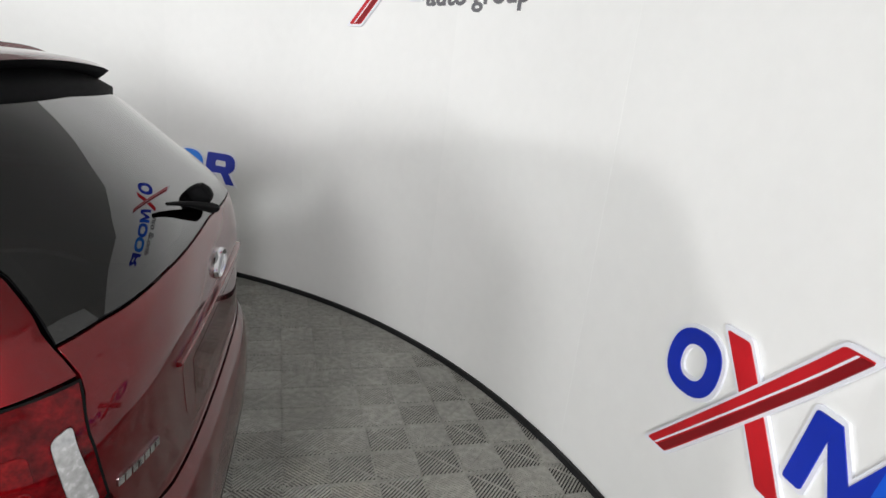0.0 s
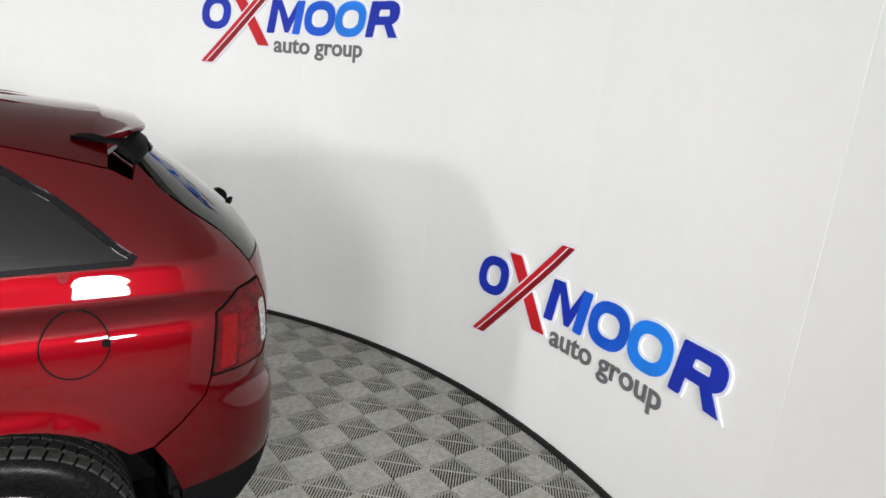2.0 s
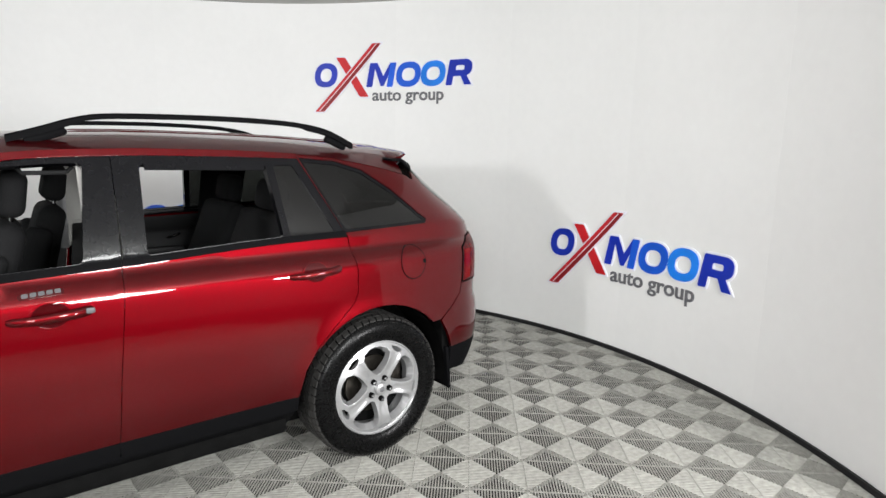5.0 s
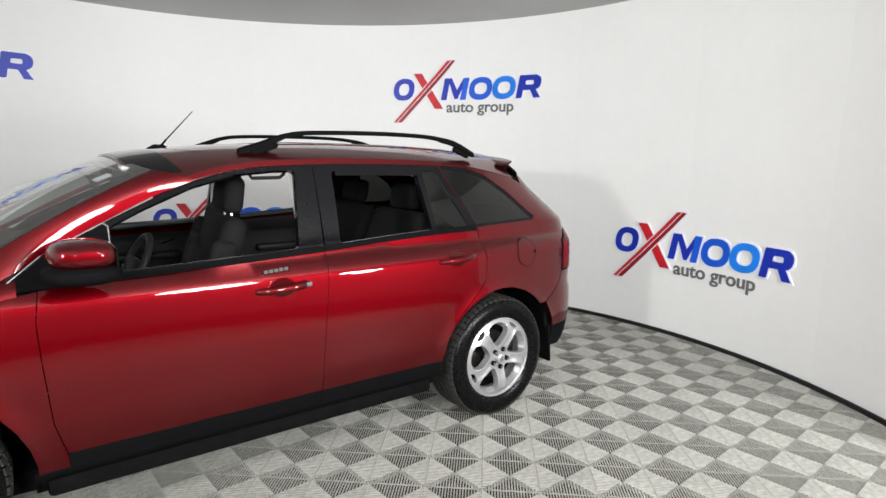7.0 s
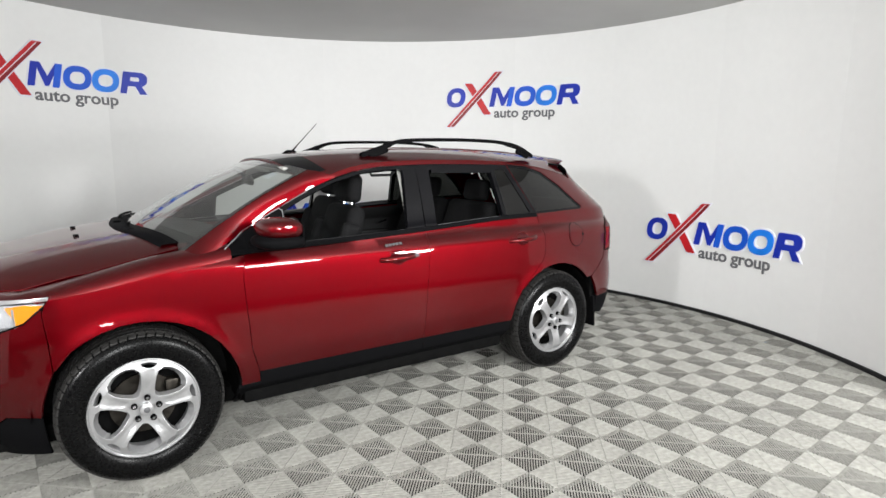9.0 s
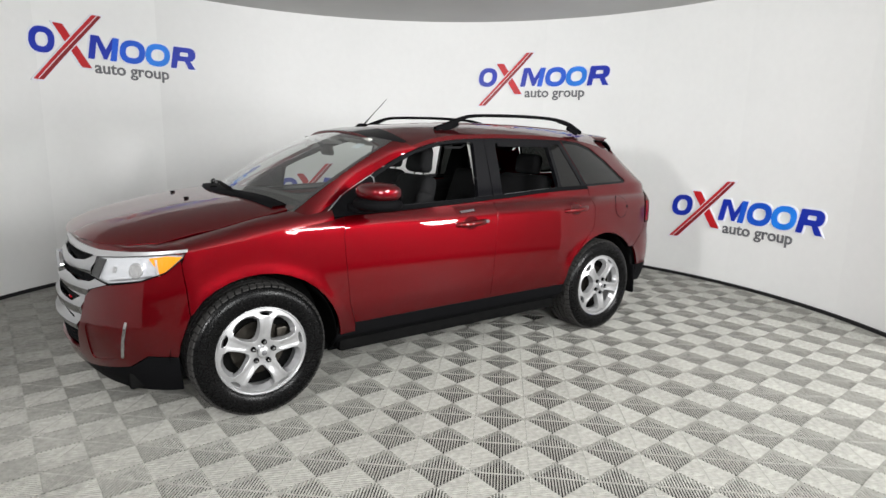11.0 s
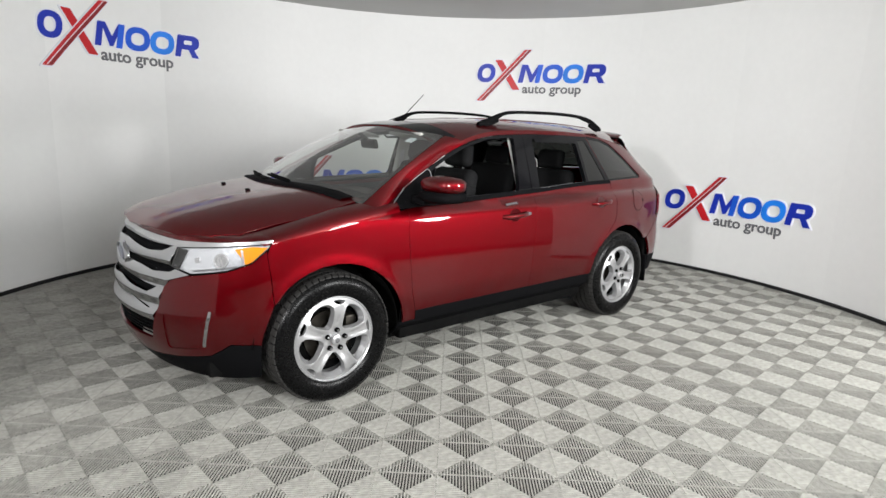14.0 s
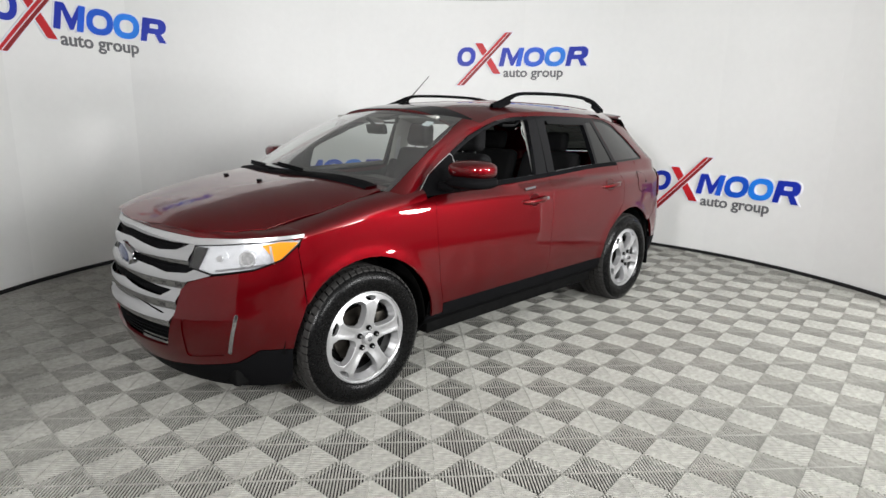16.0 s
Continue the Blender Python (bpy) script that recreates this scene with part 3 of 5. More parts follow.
# added dark sheet behind the cladding joint, in place of the shade there
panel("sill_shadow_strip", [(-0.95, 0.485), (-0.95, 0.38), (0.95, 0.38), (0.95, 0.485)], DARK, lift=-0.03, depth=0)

# ---- car: front ----
BUMPER_L = [(MID_F, 0.408), (-2.774, 0.403), (-2.590, 0.408), (-2.553, 0.515), (-2.512, 0.609), (-2.484, 0.722), (-2.439, 0.766), (-2.334, 0.800), (-2.09, 0.838), (-1.935, 0.885), (-1.842, 0.955), (-1.838, 0.93), (-1.812, 0.80), (-1.797, 0.655),
            (-1.832, 0.575), (-1.862, 0.50), (-1.877, 0.432), (-2.061, 0.436), (-2.12, 0.40), (-2.188, 0.362), (-2.422, 0.324), (-2.627, 0.30), (MID_F, 0.292)]
FOG = rounded([(-2.195, 0.628), (-2.242, 0.405), (-2.47, 0.37), (-2.475, 0.575)], 0.03)
FOG_R = [(2 * MID_F - s, z) for s, z in FOG]
front_bumper = sheet("front_bumper", patch(whole(BUMPER_L, MID_F), flared, holes=[FOG[::-1], FOG_R], gap=0.002, step=0.035, depth=0.016), PAINT)
for o in (FOG, FOG_R):
    sheet("fog_recess", patch(grown(o, 0.004), lambda s, z: skin(s, z), lift=-0.006, depth=0, step=0.03), PAINT, front_bumper)
for sgn in (0, 1):
    o = [(-2.168, 0.620), (-2.182, 0.622), (-2.229, 0.418), (-2.214, 0.416)]
    o = o if not sgn else [(2 * MID_F - s, z) for s, z in o]
    sheet("chrome_accent", patch(rounded(o, 0.006), skin, lift=0.006, depth=0.02, step=0.012, roll=0.002), CHROME, front_bumper, "upright chrome accent bar")
VAL = [(MID_F, 0.288), (-2.627, 0.296), (-2.422, 0.32), (-2.188, 0.358), (-2.12, 0.396), (-2.061, 0.432), (-1.877, 0.428), (-1.872, 0.30), (-1.875, 0.215), (-2.3, 0.20), (MID_F, 0.205)]
sheet("front_valance", patch(whole(VAL, MID_F), skin, gap=0.001, lift=-0.002, step=0.045), CLAD, front_bumper, "black plastic lower valance")
LOW = [(MID_F, 0.535), (-2.73, 0.522), (-2.556, 0.508), (-2.592, 0.412), (-2.774, 0.408), (MID_F, 0.413)]
sheet("lower_grille_back", patch(whole(LOW, MID_F), skin, lift=-0.05, depth=0, step=0.04), DARK, front_bumper)
for i in range(5):
    z = 0.425 + i * 0.021
    sheet("grille_slat", tube([Vector(skin(s, z)) + Vector((0.022, 0, 0)) for s in [-2.58 - 0.05 * j for j in range(16)] if s > 2 * MID_F + 2.58], 0.005, 6), CLAD, front_bumper)


def grille_skin(s, z):
    x, y, z = skin(s, z)
    return (x - 0.010 * math.cos(2 * math.pi * (z - 0.88) / 0.108), y, z)


SHELL = [(MID_F, 0.975), (-2.83, 0.968), (-2.60, 0.957), (-2.435, 0.952), (-2.452, 0.835), (-2.38, 0.82), (-2.318, 0.807), (-2.334, 0.803), (-2.439, 0.768), (-2.486, 0.722), (-2.514, 0.609), (-2.555, 0.517), (-2.732, 0.527), (MID_F, 0.54)]
SLOT1 = [(MID_F, 0.957), (-2.83, 0.950), (-2.60, 0.942), (-2.475, 0.943), (-2.545, 0.910), (-2.648, 0.900), (-2.86, 0.914), (MID_F, 0.918)]
SLOT2 = [(MID_F, 0.862), (-2.70, 0.851), (-2.554, 0.846), (-2.400, 0.840), (-2.46, 0.806), (-2.582, 0.797), (-2.69, 0.809), (MID_F, 0.818)]
SLOT3 = [(MID_F, 0.752), (-2.844, 0.739), (-2.648, 0.717), (-2.552, 0.711), (-2.605, 0.676), (-2.779, 0.685), (MID_F, 0.702)]
SLOT4 = [(MID_F, 0.640), (-2.775, 0.622), (-2.60, 0.594), (-2.582, 0.588), (-2.60, 0.586), (-2.775, 0.614), (MID_F, 0.632)]
slots = [whole(o, MID_F) for o in (SLOT1, SLOT2, SLOT3, SLOT4)]
grille = sheet("grille", patch(whole(SHELL, MID_F), grille_skin, holes=[rounded(o, 0.006)[::-1] for o in slots], step=0.022, depth=0.03, gap=0.001, roll=0.002), CHROME, None, "three-bar chrome grille")
for o in slots:
    sheet("grille_mesh", patch(grown(o, 0.004), skin, lift=-0.028, depth=0, step=0.03), CLAD, grille, "black mesh behind the chrome bars")
for o, n in zip((SLOT1, SLOT2, SLOT3), (2, 2, 2)):
    zs = sorted(z for s, z in o)
    for i in range(n):
        z = zs[1] + (zs[-2] - zs[1]) * (i + 1) / (n + 1)
        sheet("grille_slat", tube([Vector(skin(MID_F + 0.40 - 0.05 * j, z)) + Vector((0.016, 0, 0)) for j in range(17)], 0.004, 6), CLAD, grille)
badge = sheet("badge", lathe([(0.0, -0.016), (0.5, -0.014), (0.86, -0.006), (0.9, 0.0), (0.9, 0.02)], (0, 0, 0), 40), BADGE_BLUE, grille, "plain blue oval badge in a chrome ring")
badge.matrix_basis = pose(NOSE(0.832) - 0.006, 0, 0.832, 0, 9, -90) @ Matrix.Diagonal((0.108, 0.8, 0.058, 1))
ring = part("badge_ring", mesh_of("badge_ring", *lathe([(0.84, -0.004), (0.90, -0.016), (1.0, -0.012), (1.06, 0.0), (1.06, 0.02)], (0, 0, 0), 40), CHROME), badge)
STRIP = [(-1.800, 1.006), (-1.803, 0.993), (-2.034, 0.978), (-2.19, 0.965), (-2.425, 0.945), (-2.60, 0.955), (-2.83, 0.968), (MID_F, 0.975), (MID_F, 0.996), (-2.83, 0.990), (-2.60, 0.982), (-2.43, 0.975), (-2.19, 0.984), (-2.034, 0.993)]
trim_l = STRIP[:8]
sheet("chrome_trim", patch(trim_l + [(2 * MID_F - s, z) for s, z in reversed(trim_l[:-1])] + [(2 * MID_F - s, z) for s, z in reversed(STRIP[9:])] + [(MID_F, 0.996)] + STRIP[9:], skin, lift=0.004, depth=0.012, step=0.02, roll=0.002), SATIN, grille, "bright metal strip under the bonnet edge")
HL = [(-1.808, 0.990), (-1.83, 0.960), (-1.935, 0.889), (-2.09, 0.842), (-2.315, 0.810), (-2.445, 0.837), (-2.428, 0.943), (-2.19, 0.963), (-2.034, 0.976)]
lamps = panel("headlamp", HL, SILVER, label="clear headlamp with amber corner reflector", lift=-0.014, step=0.03, depth=0.03)
panel("lens", HL, LENS, lamps, lift=0.002, depth=0.004, gap=0.003, step=0.03)
panel("amber_reflector", [(-1.835, 0.968), (-1.935, 0.897), (-1.975, 0.872), (-2.01, 0.915), (-2.06, 0.958), (-1.95, 0.972)], AMBER, lamps, lift=-0.008, depth=0.004, step=0.02)
panel("lamp_bezel", [(-2.36, 0.935), (-2.422, 0.938), (-2.438, 0.842), (-2.395, 0.832)], CLAD, lamps, lift=-0.006, depth=0.006, step=0.02)
panel("lamp_seal", grown(HL, 0.003), DARK, lamps, holes=[grown(HL, -0.0035)[::-1]], lift=0.001, depth=0.01, step=0.03)
def oval(cx, cz, rx, rz, k=28, way=1):
    return [(cx + rx * math.cos(way * 2 * math.pi * i / k), cz + rz * math.sin(2 * math.pi * i / k * way)) for i in range(k)]


panel("reflector_bowl", oval(-2.135, 0.893, 0.062, 0.050), SILVER, lamps, lift=-0.012, depth=0.004, step=0.02, roll=0.004)
panel("projector_ring", oval(-2.135, 0.893, 0.044, 0.038), SATIN, lamps, holes=[oval(-2.135, 0.893, 0.038, 0.032, way=-1)], lift=-0.006, depth=0.012, step=0.01, roll=0.002)
panel("projector_lens", oval(-2.135, 0.893, 0.036, 0.030, 20), WHITE_LENS, lamps, lift=-0.008, depth=0.004, step=0.01, roll=0.003)
panel("high_beam_bowl", oval(-2.285, 0.888, 0.045, 0.042), SILVER, lamps, lift=-0.012, depth=0.004, step=0.02, roll=0.004)
panel("high_beam_bulb", oval(-2.285, 0.888, 0.014, 0.013, 16), WHITE_LENS, lamps, lift=-0.006, depth=0.012, step=0.01, roll=0.003)
panel("lamp_divider", [(-2.005, 0.952), (-2.018, 0.955), (-1.992, 0.870), (-1.980, 0.866)], SATIN, lamps, lift=-0.006, depth=0.008, step=0.02, roll=0.001)
panel("lamp_strip", [(-2.03, 0.862), (-2.30, 0.825), (-2.305, 0.832), (-2.03, 0.870)], SATIN_GREY, lamps, lift=-0.008, depth=0.006, step=0.02, roll=0.001)
HOOD_L = [(-2.238, 0.0), (-2.225, -0.2), (-2.19, -0.38), (-2.13, -0.525), (-2.0, -0.665), (-1.87, -0.742), (-1.6, -0.797), (-1.3, -0.797), (-1.13, -0.765), (-1.21, -0.63), (-1.30, -0.45), (-1.355, -0.2), (-1.37, 0.0)]
bonnet = sheet("bonnet", patch(HOOD_L + [(x, -y) for x, y in reversed(HOOD_L[1:-1])], hood, core=(-1.5, 0, 0), gap=0.002, step=0.045, depth=0.014, roll=0.002), PAINT)
# the turned-down front edge of the bonnet and wings over the lamps
EDGE = resample([(-1.80, -0.765)] + HOOD_L[5::-1], 0.01, closed=False)
LIP_S = [-1.80 - 0.046 * i for i in range(26)]
STRIP_TOP = curve((-2.96, 0.997), (-2.83, 0.992), (-2.60, 0.984), (-2.43, 0.977), (-2.19, 0.986), (-2.034, 0.995), (-1.80, 1.006))
lip = [[], [], [], []]
for i, q in enumerate(LIP_S):
    p = Vector(skin(q, STRIP_TOP(q) + 0.001))
    e = min(EDGE, key=lambda k: (k[0] - p.x - 0.03) ** 2 + (k[1] - p.y) ** 2)
    b = Vector(hood(e[0], e[1])) + Vector((0.01, 0.0, -0.003))
    m = Vector(((p.x * 0.8 + b.x * 0.2), p.y * 0.8 + b.y * 0.2, max(p.z, b.z) + 0.006))
    for row, t in zip(lip, (0.0, 0.33, 0.67, 1.0)):
        row.append(p * (1 - t) ** 2 + m * 2 * t * (1 - t) + b * t * t)
pair("bonnet_lip", loft(lip, lambda p: Vector((-1, -0.5, 0.6)), 0.01), PAINT, (bonnet, bonnet))
for y in (-0.21, 0.21):
    sheet("washer_jet", bm_data(block((0.028, 0.02, 0.014), (-1.615, y, hood(-1.615, y)[2] + 0.006), 0.004)), CLAD, bonnet)
panel("wing_gap", [(-1.88, -0.73), (-1.6, -0.785), (-1.1, -0.77), (-1.1, -0.83), (-1.6, -0.84), (-1.88, -0.79)], DARK, f=lambda x, y: (x, y, HOOD_EDGE_Z(x) - 0.03), depth=0, core=(-1.5, 0, 0))
# cowl under the windscreen
sheet("cowl", loft([[(-1.36 + 0.145 * (y / 0.7) ** 2 + dx, y, hood(-1.36 + 0.145 * (y / 0.7) ** 2, y)[2] + dz) for y in [-0.74 + 0.037 * j for j in range(41)]] for dx, dz in ((-0.078, -0.02), (-0.066, 0.007), (0.0, 0.011), (0.06, 0.012), (0.12, 0.02))], lambda p: Vector((0, 0, 1))), CLAD)


# ---- car: windscreen, pillars, roof ----
def screen(u, v):
    """Windscreen: u across from -1 to 1, v from its foot to its head."""
    foot = Vector((-1.375 + 0.20 * u * u, 0.825 * u, 1.205 - 0.05 * u * u))
    head = Vector((-0.555 + 0.11 * u * u, 0.678 * u, 1.618 - 0.05 * u * u))
    p = foot.lerp(head, v)
    p.y += 0.03 * u * 4 * v * (1 - v)
    return p + Vector((-0.3, 0, 0.65)) * 0.045 * (4 * v * (1 - v)) * (1 - 0.2 * u * u)


grid = [[screen(-1 + 2 * i / 28, j / 20) for i in range(29)] for j in range(21)]
windscreen = sheet("windscreen", loft(grid, lambda p: Vector((-1, 0, 1)), 0.004), CLEAR, None, "clear windscreen reflecting the white wall")
band = [[Vector(screen(-1 + 2 * i / 28, v)) + Vector((0, 0, -0.004)) for i in range(29)] for v in (0.93, 0.96, 1.0)]
sheet("shade_band", loft(band, lambda p: Vector((-1, 0, 1))), CLAD, windscreen)
sheet("inspection_label", loft([[Vector(screen(u, v)) + Vector((0, 0, -0.006)) for u in (-0.80, -0.76, -0.72)] for v in (0.80, 0.84, 0.88)], lambda p: Vector((-1, 0, 1)), 0.001), LOGO_WHITE, windscreen, "small pale inspection label")
for sgn in (-1, 1):
    sheet("screen_edge", loft([[Vector(screen(sgn * u, j / 16)) + Vector((0, 0, -0.003)) for u in (0.965, 1.0)] for j in range(17)], lambda p: Vector((-1, 0, 1))), CLAD, windscreen)
sheet("screen_foot", loft([[Vector(screen(-1 + 2 * i / 28, v)) + Vector((0, 0, -0.004)) for i in range(29)] for v in (0.0, 0.02)], lambda p: Vector((-1, 0, 1))), CLAD, windscreen)
rows = []
for j in range(25):
    v = j / 24
    a = Vector(screen(-1, v)) + Vector((0.0, -0.004, -0.002))
    x = -1.115 + 0.83 * v
    b = Vector((x, -side(x, DRIP(x) - 0.024) - 0.004, DRIP(x) - 0.024))
    m = (a + b) / 2 + Vector((0.0, -0.016, 0.022)) * (1 - 0.25 * v)
    rows.append([a * (1 - t) ** 2 + m * 2 * t * (1 - t) + b * t * t for t in (k / 8 for k in range(9))])
inner = [[p + Vector((0.012, 0.014, -0.012)) for p in r] for r in rows]
pillars = pair("windscreen_pillar", loft(rows, lambda p: Vector((-0.3, -1, 1)), 0.012), PAINT)


pair("pillar_trim", loft([r[:6] for r in inner], lambda p: Vector((0.3, 1, -1)))[:2], LINER, pillars, "pale grey inner pillar trim")


def roof_start(t):
    return -0.55 + 0.11 * t * t + (0.16 * max(0.0, abs(t) - 0.78) / 0.22)


XR = [0.0, 0.03, 0.08, 0.15, 0.22, 0.3, 0.38, 0.46, 0.54, 0.62, 0.7, 0.78, 0.86, 0.93, 1.0]
TS = [-1 + 2 * i / 40 for i in range(41)]
grid = [[roof(roof_start(t) + (1.76 - 0.02 * t * t - roof_start(t)) * k, t) for t in TS] for k in XR]
roof_ob = sheet("roof", loft(grid, lambda p: Vector((0, 0, 1)), 0.012), PAINT)
# dark reflection on the red roof's front edge, laid on as a black strip
front = [[Vector(roof(roof_start(t) + (1.76 - 0.02 * t * t - roof_start(t)) * k, t)) + Vector((0, 0, 0.002)) for t in TS[5:-5]] for k in (0.004, 0.02, 0.04, 0.06, 0.075)]
sheet("roof_dark_reflection", loft(front, lambda p: Vector((0, 0, 1)), 0.004), GLOSS_BLACK, roof_ob, "black strip over the windscreen in place of a dark reflection")
for y in (-0.36, -0.18, 0.18, 0.36):
    pts = []
    for i in range(20):
        x = 0.15 + i * 0.075
        t = math.asin(y / TOPW(x)) * 2 / math.pi
        pts.append(Vector(roof(x, t)) + Vector((0, 0, -0.001)))
    sheet("roof_rib", tube(pts, [0.002] + [0.012] * 18 + [0.002], 8, 0.45), PAINT, roof_ob)
# spoiler over the rear window
SP = [(-0.575, 1.800), (-0.54, 1.836), (-0.48, 1.868), (-0.36, 1.886), (0.0, 1.895)]


def sp_edge(y):
    return curve(*SP)(-abs(y))


def sp_top(y, k):
    z = roof(1.72, math.asin(y / TOPW(1.72)) * 2 / math.pi)[2] - 0.003
    return z + (1.662 - 0.115 * y * y - z) * k - (0.010 if k == 1.0 else 0.0)


ys = [-0.555 + 1.11 * i / 30 for i in range(31)]
KS = (0.0, 0.25, 0.5, 0.75, 0.92, 1.0)
top = [[Vector((1.70 + (sp_edge(y) - 1.70) * k, y, sp_top(y, k))) for y in ys] for k in KS]
under = [[p + Vector((-0.012 * k, -p.y * 0.03, -d)) for p in row] for row, k, d in zip(top, KS, (0.085, 0.078, 0.066, 0.050, 0.034, 0.016))]
spoiler = sheet("rear_spoiler", loft(top, lambda p: Vector((0, 0, 1))), PAINT, None, "red roof spoiler with a black underside")
sheet("spoiler_underside", loft([top[-1]] + under[::-1], lambda p: Vector((0.5, 0, -1))), CLAD, spoiler)
for e, d in ((0, -1), (-1, 1)):
    sheet("spoiler_end", loft([[r[e] for r in top], [r[e].lerp(q[e], 0.7) for r, q in zip(top, under)]], lambda p, d=d: Vector((0, d, 0))), PAINT, spoiler)
    sheet("spoiler_end", loft([[r[e].lerp(q[e], 0.7) for r, q in zip(top, under)], [q[e] for q in under]], lambda p, d=d: Vector((0, d, 0))), SATIN_GREY, spoiler)
# black header between the spoiler and the head of the rear window
heads = [Vector(skin(MID_R + d, 1.575 - 0.05 * (abs(d) / 1.02) ** 6)) for d in [-1.02 + 2.04 * i / 40 for i in range(41)]]
header = [[p + Vector((0.004, 0, -0.022)) for p in heads], [p + Vector((0.004, 0, 0.012)) for p in heads],
          [Vector((p.x - 0.05, p.y * 0.985, min(p.z + 0.060, 1.630 - 0.115 * p.y * p.y))) for p in heads], [Vector((p.x - 0.17, p.y * 0.96, min(p.z + 0.075, 1.635 - 0.115 * p.y * p.y))) for p in heads]]
sheet("spoiler_header", loft(header, lambda p: Vector((1, 0, 0.3)), 0.01), CLAD, spoiler)
# red side of the roof over the windows
DLO = curve(*DLO_TOP)
CANT = [-0.40 + 1.485 * i / 20 for i in range(21)]
panel("roof_side", [(x, DRIP(x) + 0.002) for x in CANT] + [(x, DLO(x) + 0.002) for x in reversed(CANT)], PAINT, (roof_ob, roof_ob), lift=0.0025, depth=0.01, step=0.03, roll=0.001)
# roof rails
for sgn in (-1, 1):
    crest = smooth([(-0.04, 1.672), (0.06, 1.704), (0.20, 1.752), (0.34, 1.772), (0.7, 1.782), (1.0, 1.779), (1.18, 1.766), (1.32, 1.738), (1.46, 1.676)], 5)
    data = []
    for i, (x, z) in enumerate(crest):
        y = sgn * (0.575 - 0.02 * max(0, (x - 0.9)))
        deep = 0.024 if 0.2 < x < 1.2 else 0.032
        w = 0.017
        data.append([(x, y - w, z - deep), (x, y - w, z - 0.008), (x, y - w * 0.5, z), (x, y + w * 0.5, z), (x, y + w, z - 0.008), (x, y + w, z - deep)])
    v, f, n = loft(data, lambda p, c=sgn * 0.57: Vector((0, (p.y - c) * 60, 1 if p.z > 1.735 else 0.2)), closed=True)
    rail = sheet("roof_rail", (v, f), CLAD, None, "black raised roof rail")
    sheet("rail_foot", bm_data(block((0.15, 0.032, 0.034), (0.09, sgn * 0.575, 1.670), 0.012, (0, -20, 0))), CLAD, rail)
    sheet("rail_foot", bm_data(block((0.13, 0.032, 0.034), (1.36, sgn * 0.565, 1.672), 0.012, (0, 22, 0))), CLAD, rail)
sheet("antenna", joined(tube([(-0.33, 0.07, 1.646), (-0.29, 0.07, 1.668), (-0.25, 0.07, 1.672), (-0.21, 0.07, 1.652)], [0.022, 0.026, 0.02, 0.012], 10, 0.9),
                                  tube([(-0.27, 0.07, 1.668), (-0.235, 0.055, 1.715)], 0.006, 8), tube([(-0.235, 0.055, 1.715), (-0.10, 0.0, 1.878)], [0.004, 0.0025], 6)), CLAD, None, "black rod antenna on the roof")

# ---- car: rear ----
LAMP = [(1.960, 1.086), (1.952, 0.892), (2.06, 0.888), (2.21, 0.890), (2.266, 0.932), (2.235, 1.043), (2.19, 1.152), (2.06, 1.136)]
WHITE = rounded([(2.150, 1.083), (2.186, 1.095), (2.244, 0.935), (2.192, 0.930)], 0.012)
tails = panel("tail_lamp", LAMP, RED_INNER, label="red tail lamp with a clear reversing lens", holes=[WHITE[::-1]], gap=0.003, lift=0.004, depth=0.03, roll=0.003, step=0.03)
panel("reversing_lens", WHITE, WHITE_LENS, tails, lift=0.006, depth=0.01, step=0.015)
for i in range(12):
    z = 0.905 + i * 0.014
    panel("lamp_rib", [(1.978, z), (1.978, z + 0.0125), (2.032, z + 0.0125), (2.032, z)], RED_LENS, tails, lift=0.0065, depth=0.002, step=0.02, roll=0.002)
panel("lamp_seal", grown(LAMP, 0.002), DARK, tails, holes=[grown(LAMP, -0.003)[::-1]], lift=0.0055, depth=0.006, step=0.03)
for q0, q1 in ((0.905, 0.955), (0.965, 1.015), (1.025, 1.075)):
    panel("lamp_cell", rounded([(2.048, q0), (2.128 + (1.0 - q0) * 0.1, q0), (2.120 + (1.0 - q1) * 0.1, q1), (2.048, q1)], 0.012), RED_LENS_DEEP, tails, lift=0.0066, depth=0.002, step=0.02, roll=0.002)
TG = [(MID_R, 1.258), (2.5, 1.246), (2.257, 1.228), (2.163, 1.211), (2.195, 1.158), (2.238, 1.045), (2.270, 0.938), (2.315, 0.85), (2.36, 0.802), (2.5, 0.785), (MID_R, 0.778)]
tailgate = sheet("tailgate", patch(whole(TG, MID_R), skin, gap=0.002, step=0.04, depth=0.016, roll=0.0015), PAINT)
RG = [(MID_R, 1.565), (2.4, 1.56), (2.1, 1.55), (1.97, 1.53), (1.985, 1.45), (2.045, 1.375), (2.105, 1.313), (2.163, 1.216), (2.257, 1.233), (2.5, 1.251), (MID_R, 1.263)]
sheet("rear_window", patch(whole(RG, MID_R), skin, gap=0.001, step=0.04, depth=0.006), PRIVACY, tailgate, "dark privacy rear window")
RBK = whole([(s, z) for s, z in RG], MID_R)
sheet("window_border", patch(RBK, skin, holes=[grown(RBK, -0.028)[::-1]], lift=-0.005, depth=0, step=0.035), GLOSS_BLACK, tailgate)
PL = rounded([(MID_R - 0.36, 1.03), (MID_R - 0.33, 0.87), (MID_R + 0.33, 0.87), (MID_R + 0.36, 1.03)], 0.03)
sheet("plate_recess", patch(PL, skin, lift=0.0012, depth=0.001, step=0.05), PAINT, tailgate)
